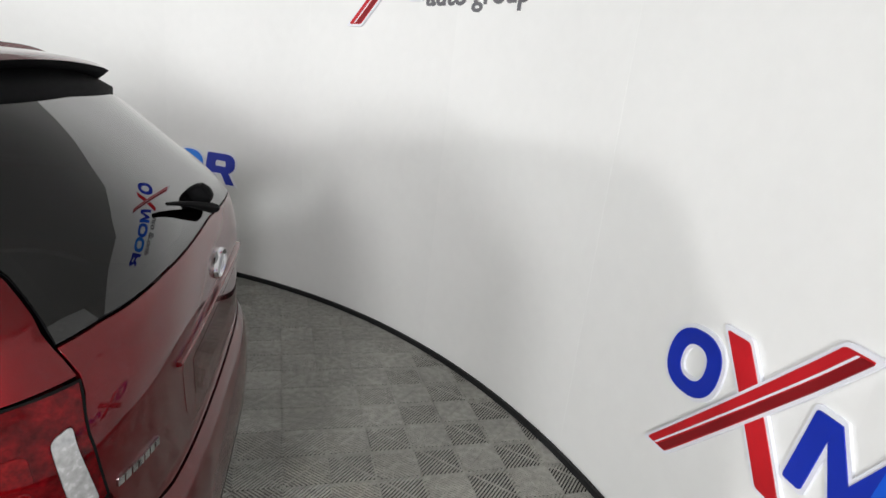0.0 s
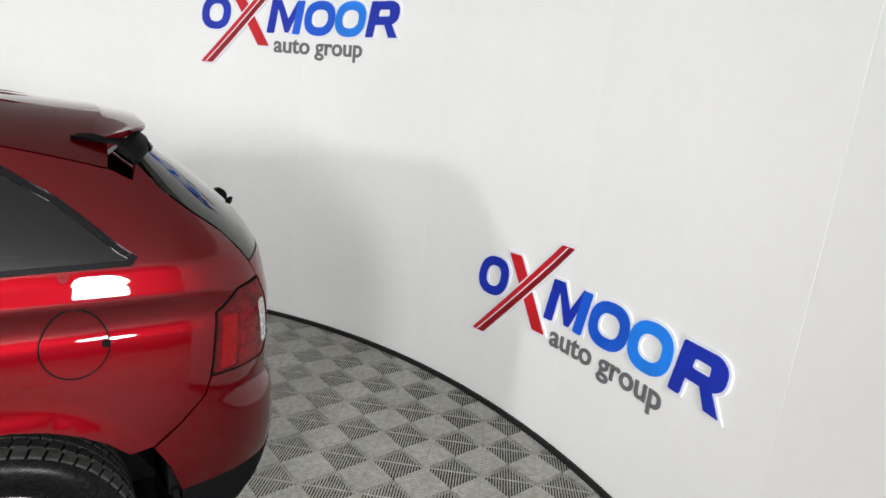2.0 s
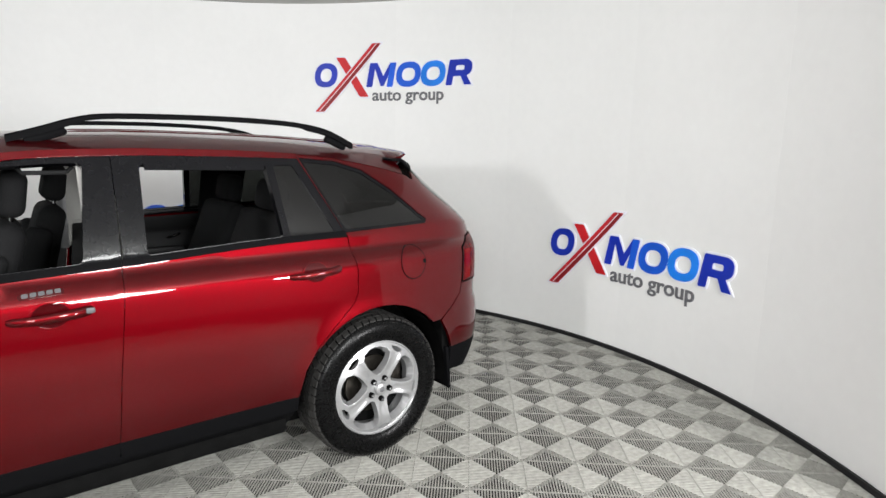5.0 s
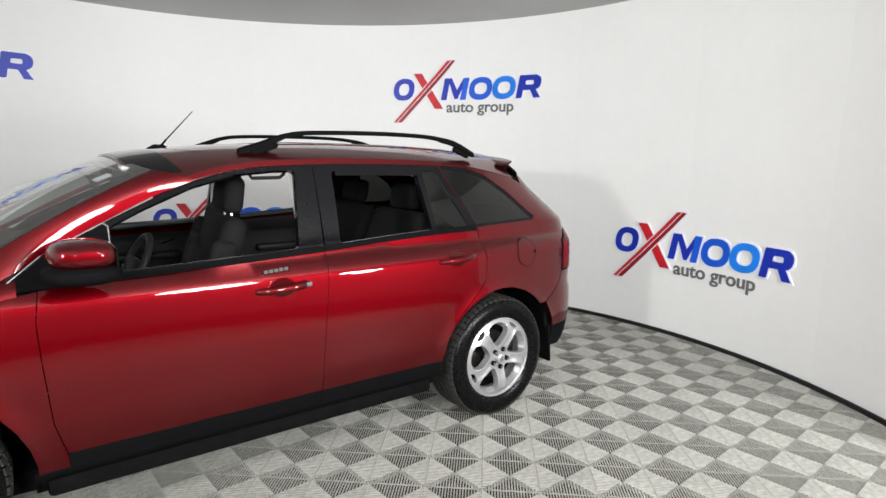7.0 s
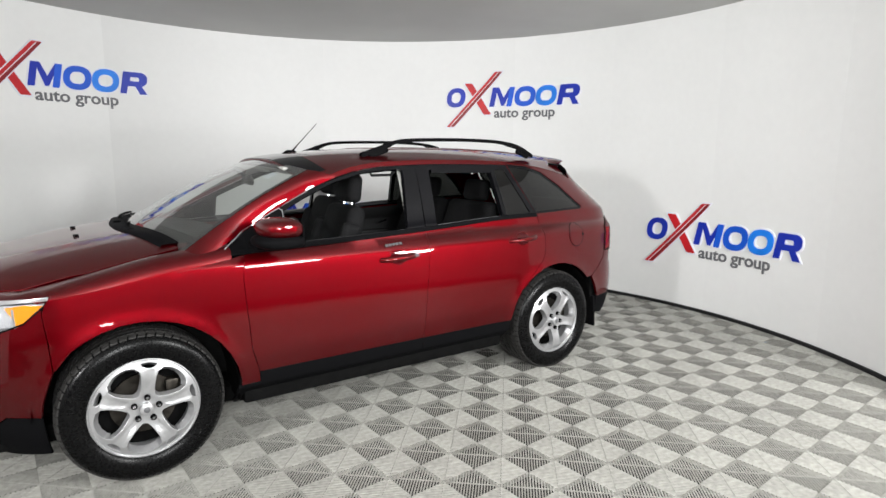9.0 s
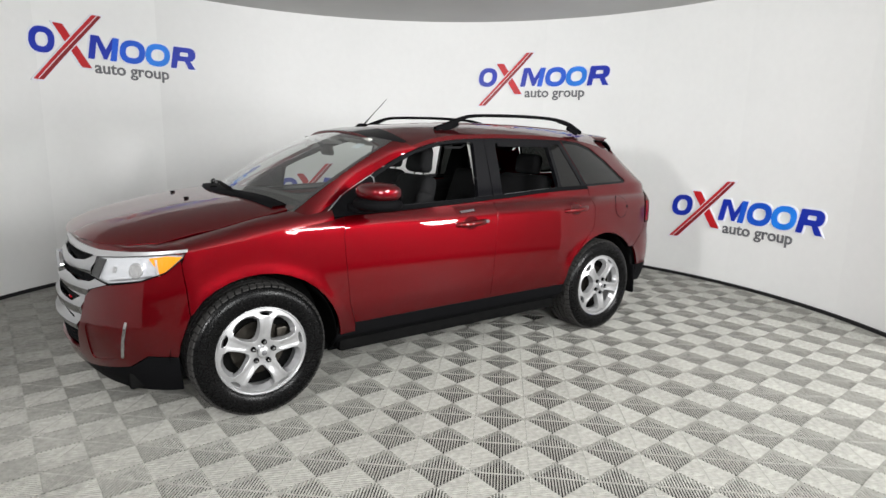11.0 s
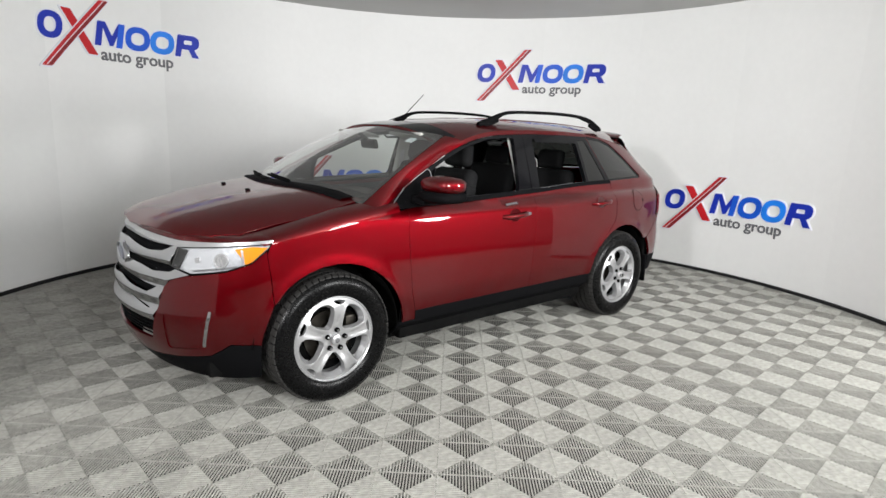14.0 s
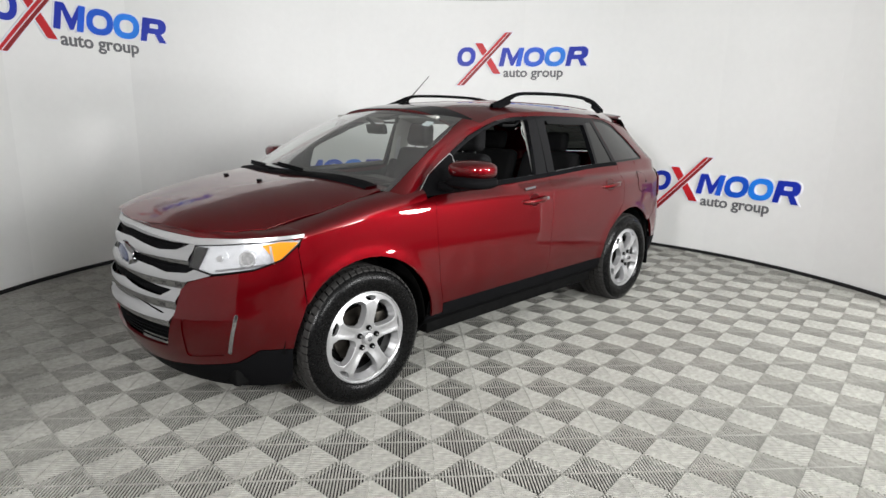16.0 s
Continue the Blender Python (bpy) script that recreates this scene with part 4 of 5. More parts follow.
# shade of the plate recess, painted as a flat darker red patch
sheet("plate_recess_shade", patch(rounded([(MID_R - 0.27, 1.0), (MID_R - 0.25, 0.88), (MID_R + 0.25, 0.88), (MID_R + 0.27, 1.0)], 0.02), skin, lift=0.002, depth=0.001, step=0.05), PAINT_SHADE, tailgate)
for dz in (0.044,):
    sheet("plate_brow", tube([Vector(skin(MID_R + s, 1.045 + 0.012 * math.cos(s * 3))) + Vector((0.002, 0, 0)) for s in [-0.4 + 0.05 * i for i in range(17)]], 0.011, 8, 0.6), PAINT, tailgate)
for i in range(7):
    s = 2.292 + i * 0.022
    sheet("model_badge", patch([(s, 0.928), (s + 0.017, 0.928), (s + 0.018, 0.945), (s + 0.001, 0.945)], skin, lift=0.005, depth=0.005, step=0.008), CHROME, tailgate, "small chrome badge bars")
rb = sheet("badge", lathe([(0.0, -0.012), (0.6, -0.010), (0.9, -0.004), (0.9, 0.02)], (0, 0, 0), 32), BADGE_BLUE, tailgate, "plain blue oval badge in a chrome ring")
rb.matrix_basis = pose(TAIL(1.13) + 0.003, 0, 1.13, 0, 0, 90) @ Matrix.Diagonal((0.078, 0.6, 0.038, 1))
part("badge_ring", mesh_of("badge_ring", *lathe([(0.86, -0.004), (0.92, -0.018), (1.0, -0.016), (1.08, 0.0), (1.08, 0.03)], (0, 0, 0), 32), CHROME), rb)
wp = [Vector(skin(MID_R - d, 1.285 + dz)) + Vector((0.02, 0, 0.012)) for d, dz in ((0.0, -0.005), (0.1, 0.02), (0.2, 0.04), (0.3, 0.055), (0.36, 0.062))]
sheet("rear_wiper", joined(tube(wp, [0.022, 0.017, 0.011, 0.008, 0.006], 8, 0.7), bm_data(block((0.075, 0.085, 0.06), (TAIL(1.32) + 0.014, 0.0, 1.328), 0.02, (0, 48, 0), (0.7, 0.8)))), CLAD, tailgate, "black rear wiper arm")
RB = [(MID_R, 0.774), (2.5, 0.781), (2.36, 0.798), (2.312, 0.848), (2.266, 0.926), (2.21, 0.884), (1.95, 0.884), (1.935, 0.825), (1.866, 0.752), (1.80, 0.69), (1.838, 0.61), (1.872, 0.512), (2.08, 0.506), (2.4, 0.49), (MID_R, 0.47)]
rear_bumper = sheet("rear_bumper", patch(whole(RB, MID_R), flared, gap=0.002, step=0.035, depth=0.016), PAINT)
RL = [(MID_R, 0.468), (2.4, 0.488), (2.08, 0.504), (1.876, 0.510), (1.90, 0.36), (2.1, 0.33), (2.4, 0.30), (MID_R, 0.29)]
sheet("bumper_skirt", patch(whole(RL, MID_R), skin, gap=0.001, lift=0.002, step=0.045, roll=0.003), CLAD, rear_bumper, "black plastic lower bumper skirt")
for sgn in (-1, 1):
    sheet("arch_filler", bm_data(block((0.06, 0.22, 0.26), (1.90, sgn * 0.765, 0.60), 0.01)), DARK, rear_bumper)
    sheet("mud_flap", bm_data(block((0.022, 0.235, 0.27), (1.905, sgn * 0.775, 0.375), 0.008, (0, -7, 0), (1.0, 1.1))), CLAD, rear_bumper, "black rubber mud flap")

# ---- car: handles and mirrors ----
for doors, x, z, slope in ((front_doors, 0.03, 1.020, 0.05), (rear_doors, 1.062, 1.058, 0.07)):
    pan = [(x + 0.064 * math.cos(a), z + 0.001 + 0.050 * math.sin(a)) for a in (2 * math.pi * i / 24 for i in range(24))]
    # flat disc in darker red paints the shade inside the handle cup
    panel("handle_cup_shade", pan, PAINT_SHADE, doors, lift=0.0016, depth=0, step=0.02)
    panel("cup_rim", grown(pan, 0.003), PAINT, doors, holes=[grown(pan, -0.004)[::-1]], lift=0.0032, depth=0.003, step=0.014, roll=0.001)
    cx = [x - 0.128 + 0.256 * i / 16 for i in range(17)]
    arch = [Vector((c, -side(c, z) + 0.002 - 0.040 * (1 - abs((c - x) / 0.128) ** 3), z + slope * (c - x))) for c in cx]
    pull = pair("handle", tube(arch, [0.010] + [0.016 + 0.004 * (k / 15) for k in range(15)] + [0.012], 12, 0.75, up=(0, -1, 0)), PAINT, doors, "body-coloured pull handle")
lock = pair("lock_cylinder", bm_data(block((0.03, 0.012, 0.022), (0.148, -side(0.148, 1.027) - 0.03, 1.029), 0.005)), SATIN_GREY, front_doors)
keypad = panel("keypad", rounded([(-0.06, 1.085), (0.075, 1.094), (0.075, 1.112), (-0.06, 1.103)], 0.008), PAINT_SHADE, front_doors, "door keypad with five buttons", lift=0.003, depth=0.004, step=0.02, roll=0.001)
for i in range(5):
    panel("key", rounded([(-0.05 + i * 0.0245, 1.090 + i * 0.0016), (-0.031 + i * 0.0245, 1.0915 + i * 0.0016), (-0.031 + i * 0.0245, 1.1045 + i * 0.0016), (-0.05 + i * 0.0245, 1.103 + i * 0.0016)], 0.004), SATIN_GREY, keypad, lift=0.005, depth=0.002, step=0.01)


def shell(x0, x1, z0, z1, taper):
    """Half of a mirror housing: rows from the car outwards."""
    data = []
    for y, k in ((-0.965, 0.78), (-0.985, 0.90), (-1.02, 0.99), (-1.06, 1.04), (-1.10, 1.04), (-1.14, 0.98), (-1.168, 0.86), (-1.184, 0.68), (-1.192, 0.42)):
        cx, cz = (x0 + x1) / 2 - 0.0, (z0 + z1) / 2
        row = []
        for a in range(20):
            t = 2 * math.pi * a / 20
            c, s = math.cos(t), math.sin(t)
            px = cx + (x1 - x0) / 2 * k * math.copysign(abs(c) ** 0.8, c)
            pz = cz + (z1 - z0) / 2 * k * math.copysign(abs(s) ** 0.72, s)
            px += 0.30 * (-1.05 - y) * taper
            row.append(Vector((px, y, pz)))
        data.append(row)
    return data


mirrors = pair("door_mirror", loft(shell(-0.865, -0.665, 1.222, 1.330, 0.35), lambda p: p - Vector((-0.76, -1.07, 1.258)), closed=True)[:2], PAINT, None, "red door mirror with a black base")
low = loft(shell(-0.885, -0.655, 1.168, 1.248, 0.45), lambda p: p - Vector((-0.76, -1.07, 1.20)), closed=True)
pair("mirror_base", low[:2], CLAD, mirrors)
for rowset, cm in ((shell(-0.865, -0.665, 1.222, 1.330, 0.35), PAINT), (shell(-0.885, -0.655, 1.168, 1.248, 0.45), CLAD)):
    end = rowset[-1]
    pair("mirror_cap", ([sum(end, Vector()) / 20 + Vector((0, -0.006, 0))] + end, [(0, 1 + (i + 1) % 20, 1 + i) for i in range(20)]), cm, mirrors)
pair("mirror_arm", bm_data(block((0.13, 0.12, 0.045), (-0.80, -0.94, 1.175), 0.014, (4, 0, 8))), CLAD, mirrors)
pair("mirror_glass", bm_data(block((0.004, 0.16, 0.085), (-0.678, -1.075, 1.255), 0.002, (0, 0, 10))), CHROME, mirrors)
pair("mirror_rim", bm_data(block((0.008, 0.180, 0.118), (-0.676, -1.075, 1.240), 0.003, (0, 0, 10))), CLAD, mirrors)

# ---- car: wipers ----
for y0, y1 in ((-0.30, 0.12), (0.05, 0.62)):
    u0, u1 = y0 / 0.72, y1 / 0.72
    pts = [Vector(screen(u0 + (u1 - u0) * k / 10, 0.02 + 0.05 * k / 10)) + Vector((-0.018, 0, 0.018)) for k in range(11)]
    w = sheet("wiper", joined(tube(pts, 0.007, 6), tube([p + Vector((-0.004, 0, 0.016)) for p in pts[2:9]], 0.008, 6),
                              bm_data(block((0.045, 0.032, 0.028), tuple(pts[0] + Vector((-0.012, -0.005, -0.004))), 0.009))), CLAD, None, "black windscreen wiper")


# ---- car: wheels ----
def rim_face(turn):
    """Five broad forked spokes: a plate with five large openings and five small slots at the spokes' ends."""
    holes = []
    for q in range(5):
        a = radians(turn + 72 * q)

        def place(pts, b):
            return [(r * math.cos(b + t), r * math.sin(b + t)) for r, t in pts]

        big = [(0.074, -0.15), (0.074, 0.15), (0.098, 0.32), (0.128, 0.405), (0.165, 0.44), (0.195, 0.42), (0.216, 0.32), (0.225, 0.15), (0.227, 0.0), (0.225, -0.15), (0.216, -0.32), (0.195, -0.42), (0.165, -0.44), (0.128, -0.405), (0.098, -0.32)]
        holes.append(rounded(place(big, a), 0.006, 3))
        small = [(0.214, -0.15), (0.203, -0.06), (0.203, 0.06), (0.214, 0.15), (0.229, 0.17), (0.232, 0.0), (0.229, -0.17)]
        holes.append(rounded(place(small, a + radians(36)), 0.004, 2))
    holes = [h if area(h) < 0 else h[::-1] for h in holes]
    ring_o = [(0.240 * math.cos(2 * math.pi * i / 60), 0.240 * math.sin(2 * math.pi * i / 60)) for i in range(60)]

    def f(u, v):
        r = math.hypot(u, v)
        d = (math.degrees(math.atan2(v, u)) - turn) % 72 - 36
        away = abs(radians(d)) * r
        # each spoke is a shallow trough between two raised ribs that part towards the rim
        trough = 0.005 * math.exp(-(away / (0.008 + 0.13 * max(0.0, r - 0.06))) ** 4) * min(1.0, max(0.0, (r - 0.075) / 0.03)) * min(1.0, max(0.0, (0.215 - r) / 0.02))
        return (u, -0.010 + 0.008 * math.exp(-((r - 0.03) / 0.07) ** 2) - 0.012 * math.exp(-((r - 0.16) / 0.06) ** 2) + 0.012 * max(0, (r - 0.2) / 0.03) + trough, v)

    return patch(ring_o, f, holes=holes, step=0.0095, depth=0.042, core=(0, 5, 0), roll=0.0022)


def wheel_parts(root, turn):
    tread = [(0.248, 0.0), (0.262, -0.012), (0.300, -0.020), (0.335, -0.016), (0.352, -0.004), (0.362, 0.010), (0.367, 0.022)]
    tyre_profile = [(0.246, 0.03)] + tread
    tyre_profile += [(0.367, 0.225), (0.366, 0.236), (0.36, 0.245), (0.33, 0.262), (0.26, 0.25), (0.246, 0.23)]
    v, f = lathe(tyre_profile, (0, 0, 0), 96)
    tyre = part("tyre", mesh_of("tyre", v, f, RUBBER, sharp=40), root, "black tyre with a blocky tread")
    # tread: ribs cut into blocks, and shoulder blocks
    bv, bf = [], []

    def chunk(y0, y1, a0, a1, skew, r0=0.366, r1=0.3755, drop=0.0):
        k = len(bv)
        for r in (r0, r1):
            for y, a in ((y0, a0), (y1, a0 + skew), (y1, a1 + skew), (y0, a1)):
                rr = r - (drop if y == y0 else 0.0)
                bv.append(Vector((rr * math.cos(a), y, rr * math.sin(a))))
        bf.extend([(k + 4, k + 5, k + 6, k + 7), (k, k + 4, k + 7, k + 3), (k + 1, k + 2, k + 6, k + 5), (k, k + 1, k + 5, k + 4), (k + 3, k + 7, k + 6, k + 2)])

    for rib in range(4):
        y = 0.034 + rib * 0.049
        count = 58 if rib in (0, 3) else 74
        for i in range(count):
            a = 2 * math.pi * (i + 0.3 * rib) / count
            chunk(y, y + 0.040, a, a + 2 * math.pi / count * 0.84, 0.035 * (1 if rib % 2 else -1))
    for i in range(58):
        a = 2 * math.pi * i / 58
        chunk(0.002, 0.030, a, a + 2 * math.pi / 58 * 0.80, -0.02, 0.355, 0.3745, 0.011)
    part("tread", mesh_of("tread", bv, bf, TREAD, sharp=30), tyre)
    for a0 in (40, 220):
        for i in range(7):
            bm = block((0.020, 0.003, 0.026), (0, -0.0195, 0.307), 0.001, k=1)
            bm.transform(Matrix.Rotation(-radians(a0 + i * 6.2), 4, "Y"))
            part("sidewall_mark", from_bm("sidewall_mark", bm, RUBBER), tyre)
    barrel = [(0.238, 0.004), (0.244, -0.004), (0.249, -0.001), (0.248, 0.012), (0.232, 0.02), (0.222, 0.05), (0.215, 0.12), (0.225, 0.22), (0.245, 0.235)]
    rim = part("rim", mesh_of("rim", *lathe(barrel, (0, 0, 0), 72), ALLOY), root, "silver alloy rim with five forked spokes")
    d = rim_face(turn)
    part("spokes", mesh_of("spokes", d[0], d[1], ALLOY, d[2]), rim)
    cap = part("centre_cap", mesh_of("centre_cap", *lathe([(0.0, -0.030), (0.022, -0.029), (0.030, -0.024), (0.033, -0.014), (0.033, 0.0)], (0, 0, 0), 28), ALLOY), rim)
    part("cap_badge", mesh_of("cap_badge", *lathe([(0.0, -0.0315), (0.012, -0.031), (0.015, -0.029), (0.015, -0.02)], (0, 0, 0), 20), SATIN_GREY), cap)
    for q in range(5):
        a = radians(turn + 36 + 72 * q)
        x, z = 0.057 * math.cos(a), 0.057 * math.sin(a)
        part("lug_nut", mesh_of("lug_nut", *lathe([(0.0, -0.030), (0.005, -0.0295), (0.0085, -0.025), (0.0095, 0.0)], (x, 0, z), 6), CHROME), rim)
        part("lug_well", mesh_of("lug_well", *lathe([(0.0095, -0.0195), (0.0130, -0.0205), (0.0140, -0.018), (0.0140, 0.0)], (x, 0, z), 14), DARK), rim)
    part("brake_disc", mesh_of("brake_disc", *lathe([(0.05, 0.06), (0.07, 0.06), (0.075, 0.08), (0.150, 0.08), (0.150, 0.10), (0.05, 0.10)], (0, 0, 0), 40), STEEL), root)
    part("brake_caliper", from_bm("brake_caliper", block((0.075, 0.09, 0.15), (0.135, 0.095, 0.03), 0.015), STEEL), root)
    part("wheel_back", mesh_of("wheel_back", *lathe([(0.0, 0.105), (0.218, 0.105)], (0, 0, 0), 32), DARK), root)


for x, turn_l in ((FRONT_WHEEL, 47), (REAR_WHEEL, 25)):
    for sgn in (-1, 1):
        w = part("wheel", None, car)
        w.matrix_basis = pose(x, sgn * 0.925, 0.376 / BODY[2], 0, 0, 0 if sgn < 0 else 180) @ Matrix.Diagonal([1.015 / k for k in BODY] + [1])
        wheel_parts(w, turn_l)
        # dark liner round the wheel
        rows = [[(x + 0.468 * math.cos(a), sgn * y, WHEEL_Z + 0.468 * math.sin(a)) for a in (radians(-10 + 186 * i / 24) for i in range(25))] for y in (0.885, 0.60)]
        sheet("arch_liner", loft(rows, lambda p, x=x: Vector((x, p.y, WHEEL_Z)) - p), DARK)
        sheet("arch_wall", loft([[(x + 0.474 * math.cos(a), sgn * 0.60, WHEEL_Z + k * 0.474 * math.sin(a)) for a in (radians(2 + 176 * i / 24) for i in range(25))] for k in (0.0, 1.0)], lambda p, s=sgn: Vector((0, s, 0))), DARK)
sheet("floor_pan", bm_data(block((4.1, 1.42, 0.10), (0.0, 0, 0.27), 0.02)), DARK)
for sgn in (-1, 1):
    sheet("floor_pan_side", bm_data(block((1.85, 0.22, 0.10), (0.0, sgn * 0.77, 0.31), 0.02)), DARK)
sheet("engine_bay_floor", bm_data(block((0.75, 1.1, 0.6), (-1.75, 0, 0.58), 0.05)), DARK)


# ---- car: cabin ----
def cushion(size, at, turn=(0, 0, 0), bevel=0.05, taper=None):
    return bm_data(block(size, at, bevel, turn, taper, 4))


def seat(x, y):
    root = part("seat", None, car, "charcoal cloth bucket seat")
    part("seat_cushion", mesh_of("seat_cushion", *cushion((0.52, 0.50, 0.16), (x - 0.24, y, 0.70), (0, 5, 0), 0.06), FABRIC), root)
    part("backrest", mesh_of("backrest", *cushion((0.15, 0.50, 0.62), (x + 0.07, y, 1.02), (0, 15, 0), 0.055, (0.8, 0.84)), FABRIC), root)
    for d in (-0.22, 0.22):
        part("bolster", mesh_of("bolster", *cushion((0.17, 0.085, 0.46), (x + 0.02, y + d, 0.99), (0, 15, 0), 0.035, (0.7, 0.9)), FABRIC), root)
    part("headrest", mesh_of("headrest", *cushion((0.11, 0.27, 0.20), (x + 0.165, y, 1.435), (0, 10, 0), 0.045, (0.9, 0.85)), FABRIC), root)
    for d in (-0.06, 0.06):
        part("headrest_post", mesh_of("headrest_post", *tube([(x + 0.15, y + d, 1.29), (x + 0.165, y + d, 1.36)], 0.007, 8), CHROME), root)


seat(-0.20, -0.38)
seat(0.01, 0.38)
bench = part("rear_seat", None, car, "charcoal cloth rear bench")
part("seat_cushion", mesh_of("seat_cushion", *cushion((0.50, 1.30, 0.16), (0.66, 0, 0.72), (0, 4, 0), 0.06), FABRIC), bench)
for y, w in ((-0.34, 0.62), (0.34, 0.62)):
    part("backrest", mesh_of("backrest", *cushion((0.15, w, 0.58), (0.99, y, 1.02), (0, 18, 0), 0.05, (0.8, 0.92)), FABRIC), bench)
    part("headrest", mesh_of("headrest", *cushion((0.10, 0.26, 0.17), (1.095, y, 1.385), (0, 10, 0), 0.04), FABRIC), bench)
dash = part("dashboard", None, car, "black plastic dashboard")
ys = [-0.70 + 0.07 * i for i in range(21)]
prof = [(-1.30, 1.175), (-1.10, 1.182), (-0.92, 1.172), (-0.80, 1.14), (-0.74, 1.08), (-0.74, 0.98), (-0.79, 0.80), (-0.90, 0.62)]
part("dash_top", mesh_of("dash_top", *loft([[(x + 0.06 * (1 - (y / 0.7) ** 2) * (1 if x > -1.0 else -0.6), y, z + (0.03 * math.exp(-((y + 0.37) / 0.17) ** 2) if -1.0 < x < -0.7 and z > 1.05 else 0)) for y in ys] for x, z in prof], lambda p: Vector((1, 0, 1)))[:2], TRIM), dash)
part("centre_stack", mesh_of("centre_stack", *cushion((0.14, 0.27, 0.40), (-0.72, 0, 0.93), (0, -14, 0), 0.03), GLOSS_BLACK), dash)
part("console", mesh_of("console", *cushion((0.80, 0.24, 0.28), (-0.25, 0, 0.66), (0, 0, 0), 0.04), TRIM), dash)
for y in (-0.60, 0.60):
    part("air_vent", mesh_of("air_vent", *cushion((0.03, 0.11, 0.11), (-0.735, y, 1.06), (0, -12, 0), 0.012), SATIN), dash)
wheel_c = Vector((-0.51, -0.38, 1.065))
lean = Matrix.Rotation(radians(-64), 4, "Y")
circle = [wheel_c + (lean @ Vector((0.188 * math.cos(a), 0.188 * math.sin(a), 0))) for a in (2 * math.pi * i / 40 for i in range(41))]
steer = part("steering_wheel", mesh_of("steering_wheel", *tube(circle, 0.0165, 10, up=(0.9, 0, 0.44)), TRIM), car, "black three-spoke steering wheel")
for a in (0, 180, 270):
    p = wheel_c + (lean @ Vector((0.18 * math.sin(radians(a)), 0.18 * math.cos(radians(a)), 0)))
    part("spoke", mesh_of("spoke", *tube([wheel_c + Vector((-0.015, 0, -0.008)), p], 0.02, 8, 0.5), SATIN if a != 270 else TRIM), steer)
part("hub", mesh_of("hub", *cushion((0.15, 0.16, 0.05), tuple(wheel_c + Vector((-0.01, 0, -0.004))), (0, -64, 0), 0.02), TRIM), steer)
part("column", mesh_of("column", *tube([wheel_c, wheel_c + Vector((-0.20, 0, -0.10))], 0.045, 12), TRIM), steer)
# door trims and inner pillars
for outline, doors in (([(-0.86, 1.14), (-0.80, 0.45), (0.20, 0.45), (0.265, 1.165)], front_doors), ([(0.29, 1.165), (0.24, 0.45), (0.93, 0.45), (1.02, 0.66), (1.24, 0.90), (1.245, 1.2)], rear_doors)):
    panel("door_trim", outline, TRIM, doors, lift=-0.075, depth=0.0, step=0.07)
    o = line(BELT, outline[0][0] + 0.01, outline[-1][0] - 0.01, 10, -0.004)
    pair("door_ledge", loft([[(x, -side(x, z) + 0.012, z) for x, z in o], [(x, -side(x, z) + 0.078, z + 0.004) for x, z in o]], lambda p: Vector((0, 0, 1)))[:2], TRIM, doors)
for doors, x in ((front_doors, -0.25), (rear_doors, 0.72)):
    pair("armrest", bm_data(block((0.42, 0.07, 0.05), (x, -0.83, 0.93), 0.02)), TRIM, doors)
    pair("door_pull", tube([(x + 0.10, -0.80, 1.02), (x + 0.14, -0.79, 1.03), (x + 0.18, -0.80, 1.045)], 0.008, 8), CHROME, doors)
pair("inner_pillar", loft([[Vector((x, -side(x, z) + 0.05, z)) for x in (0.17, 0.22, 0.30, 0.36)] for z in (1.0, 1.2, 1.4, 1.56)], lambda p: Vector((0, 1, 0)))[:2], LINER)
pair("belt_strap", tube([(0.24, -0.80, 1.0), (0.235, -0.715, 1.5)], 0.022, 6, 0.15), SATIN)
pair("inner_pillar_rear", loft([[Vector((x, -side(x, z) + 0.05, z)) for x in (1.03, 1.10, 1.2, 1.32)] for z in (0.9, 1.2, 1.4, 1.57)], lambda p: Vector((0, 1, 0)))[:2], TRIM)
liner = [[Vector(roof(x, t * 0.92)) + Vector((0, 0, -0.035)) for t in TS[1:-1]] for x in (-0.44, -0.2, 0.2, 0.7, 1.2, 1.7)]
sheet("headliner", loft(liner, lambda p: Vector((0, 0, -1))), LINER, None, "light grey headliner")
cant = []
for x in [-0.45 + 0.1 * i for i in range(23)]:
    z = DRIP(x)
    cant.append([Vector((x, -side(x, z - 0.05) + 0.035, z - 0.05)), Vector((x, -TOPW(x) + 0.06, z - 0.01)), Vector((x, -TOPW(x) + 0.14, z + 0.0))])
pair("roof_side_trim", loft(cant, lambda p: Vector((0, 1, -1)))[:2], TRIM)
rear_mirror = sheet("interior_mirror", bm_data(block((0.035, 0.235, 0.072), (-0.60, 0.0, 1.485), 0.016, (0, -14, -6), None, 3)), TRIM, windscreen, "black interior mirror")
sheet("mirror_stem", tube([(-0.60, 0, 1.50), (-0.66, 0, 1.545), (-0.69, 0, 1.56)], 0.012, 8), TRIM, windscreen)
for y in (-0.36, 0.36):
    part("sun_visor", mesh_of("sun_visor", *cushion((0.16, 0.38, 0.022), (-0.47, y, 1.555), (0, 14, 0), 0.01), LINER), car)
pair("grab_handle", tube([(-0.02, -0.66, 1.55), (-0.0, -0.645, 1.525), (0.14, -0.645, 1.527), (0.16, -0.66, 1.55)], 0.009, 8), TRIM)
sheet("cargo_trim", bm_data(block((0.9, 1.16, 0.35), (1.62, 0, 0.75), 0.03)), TRIM)
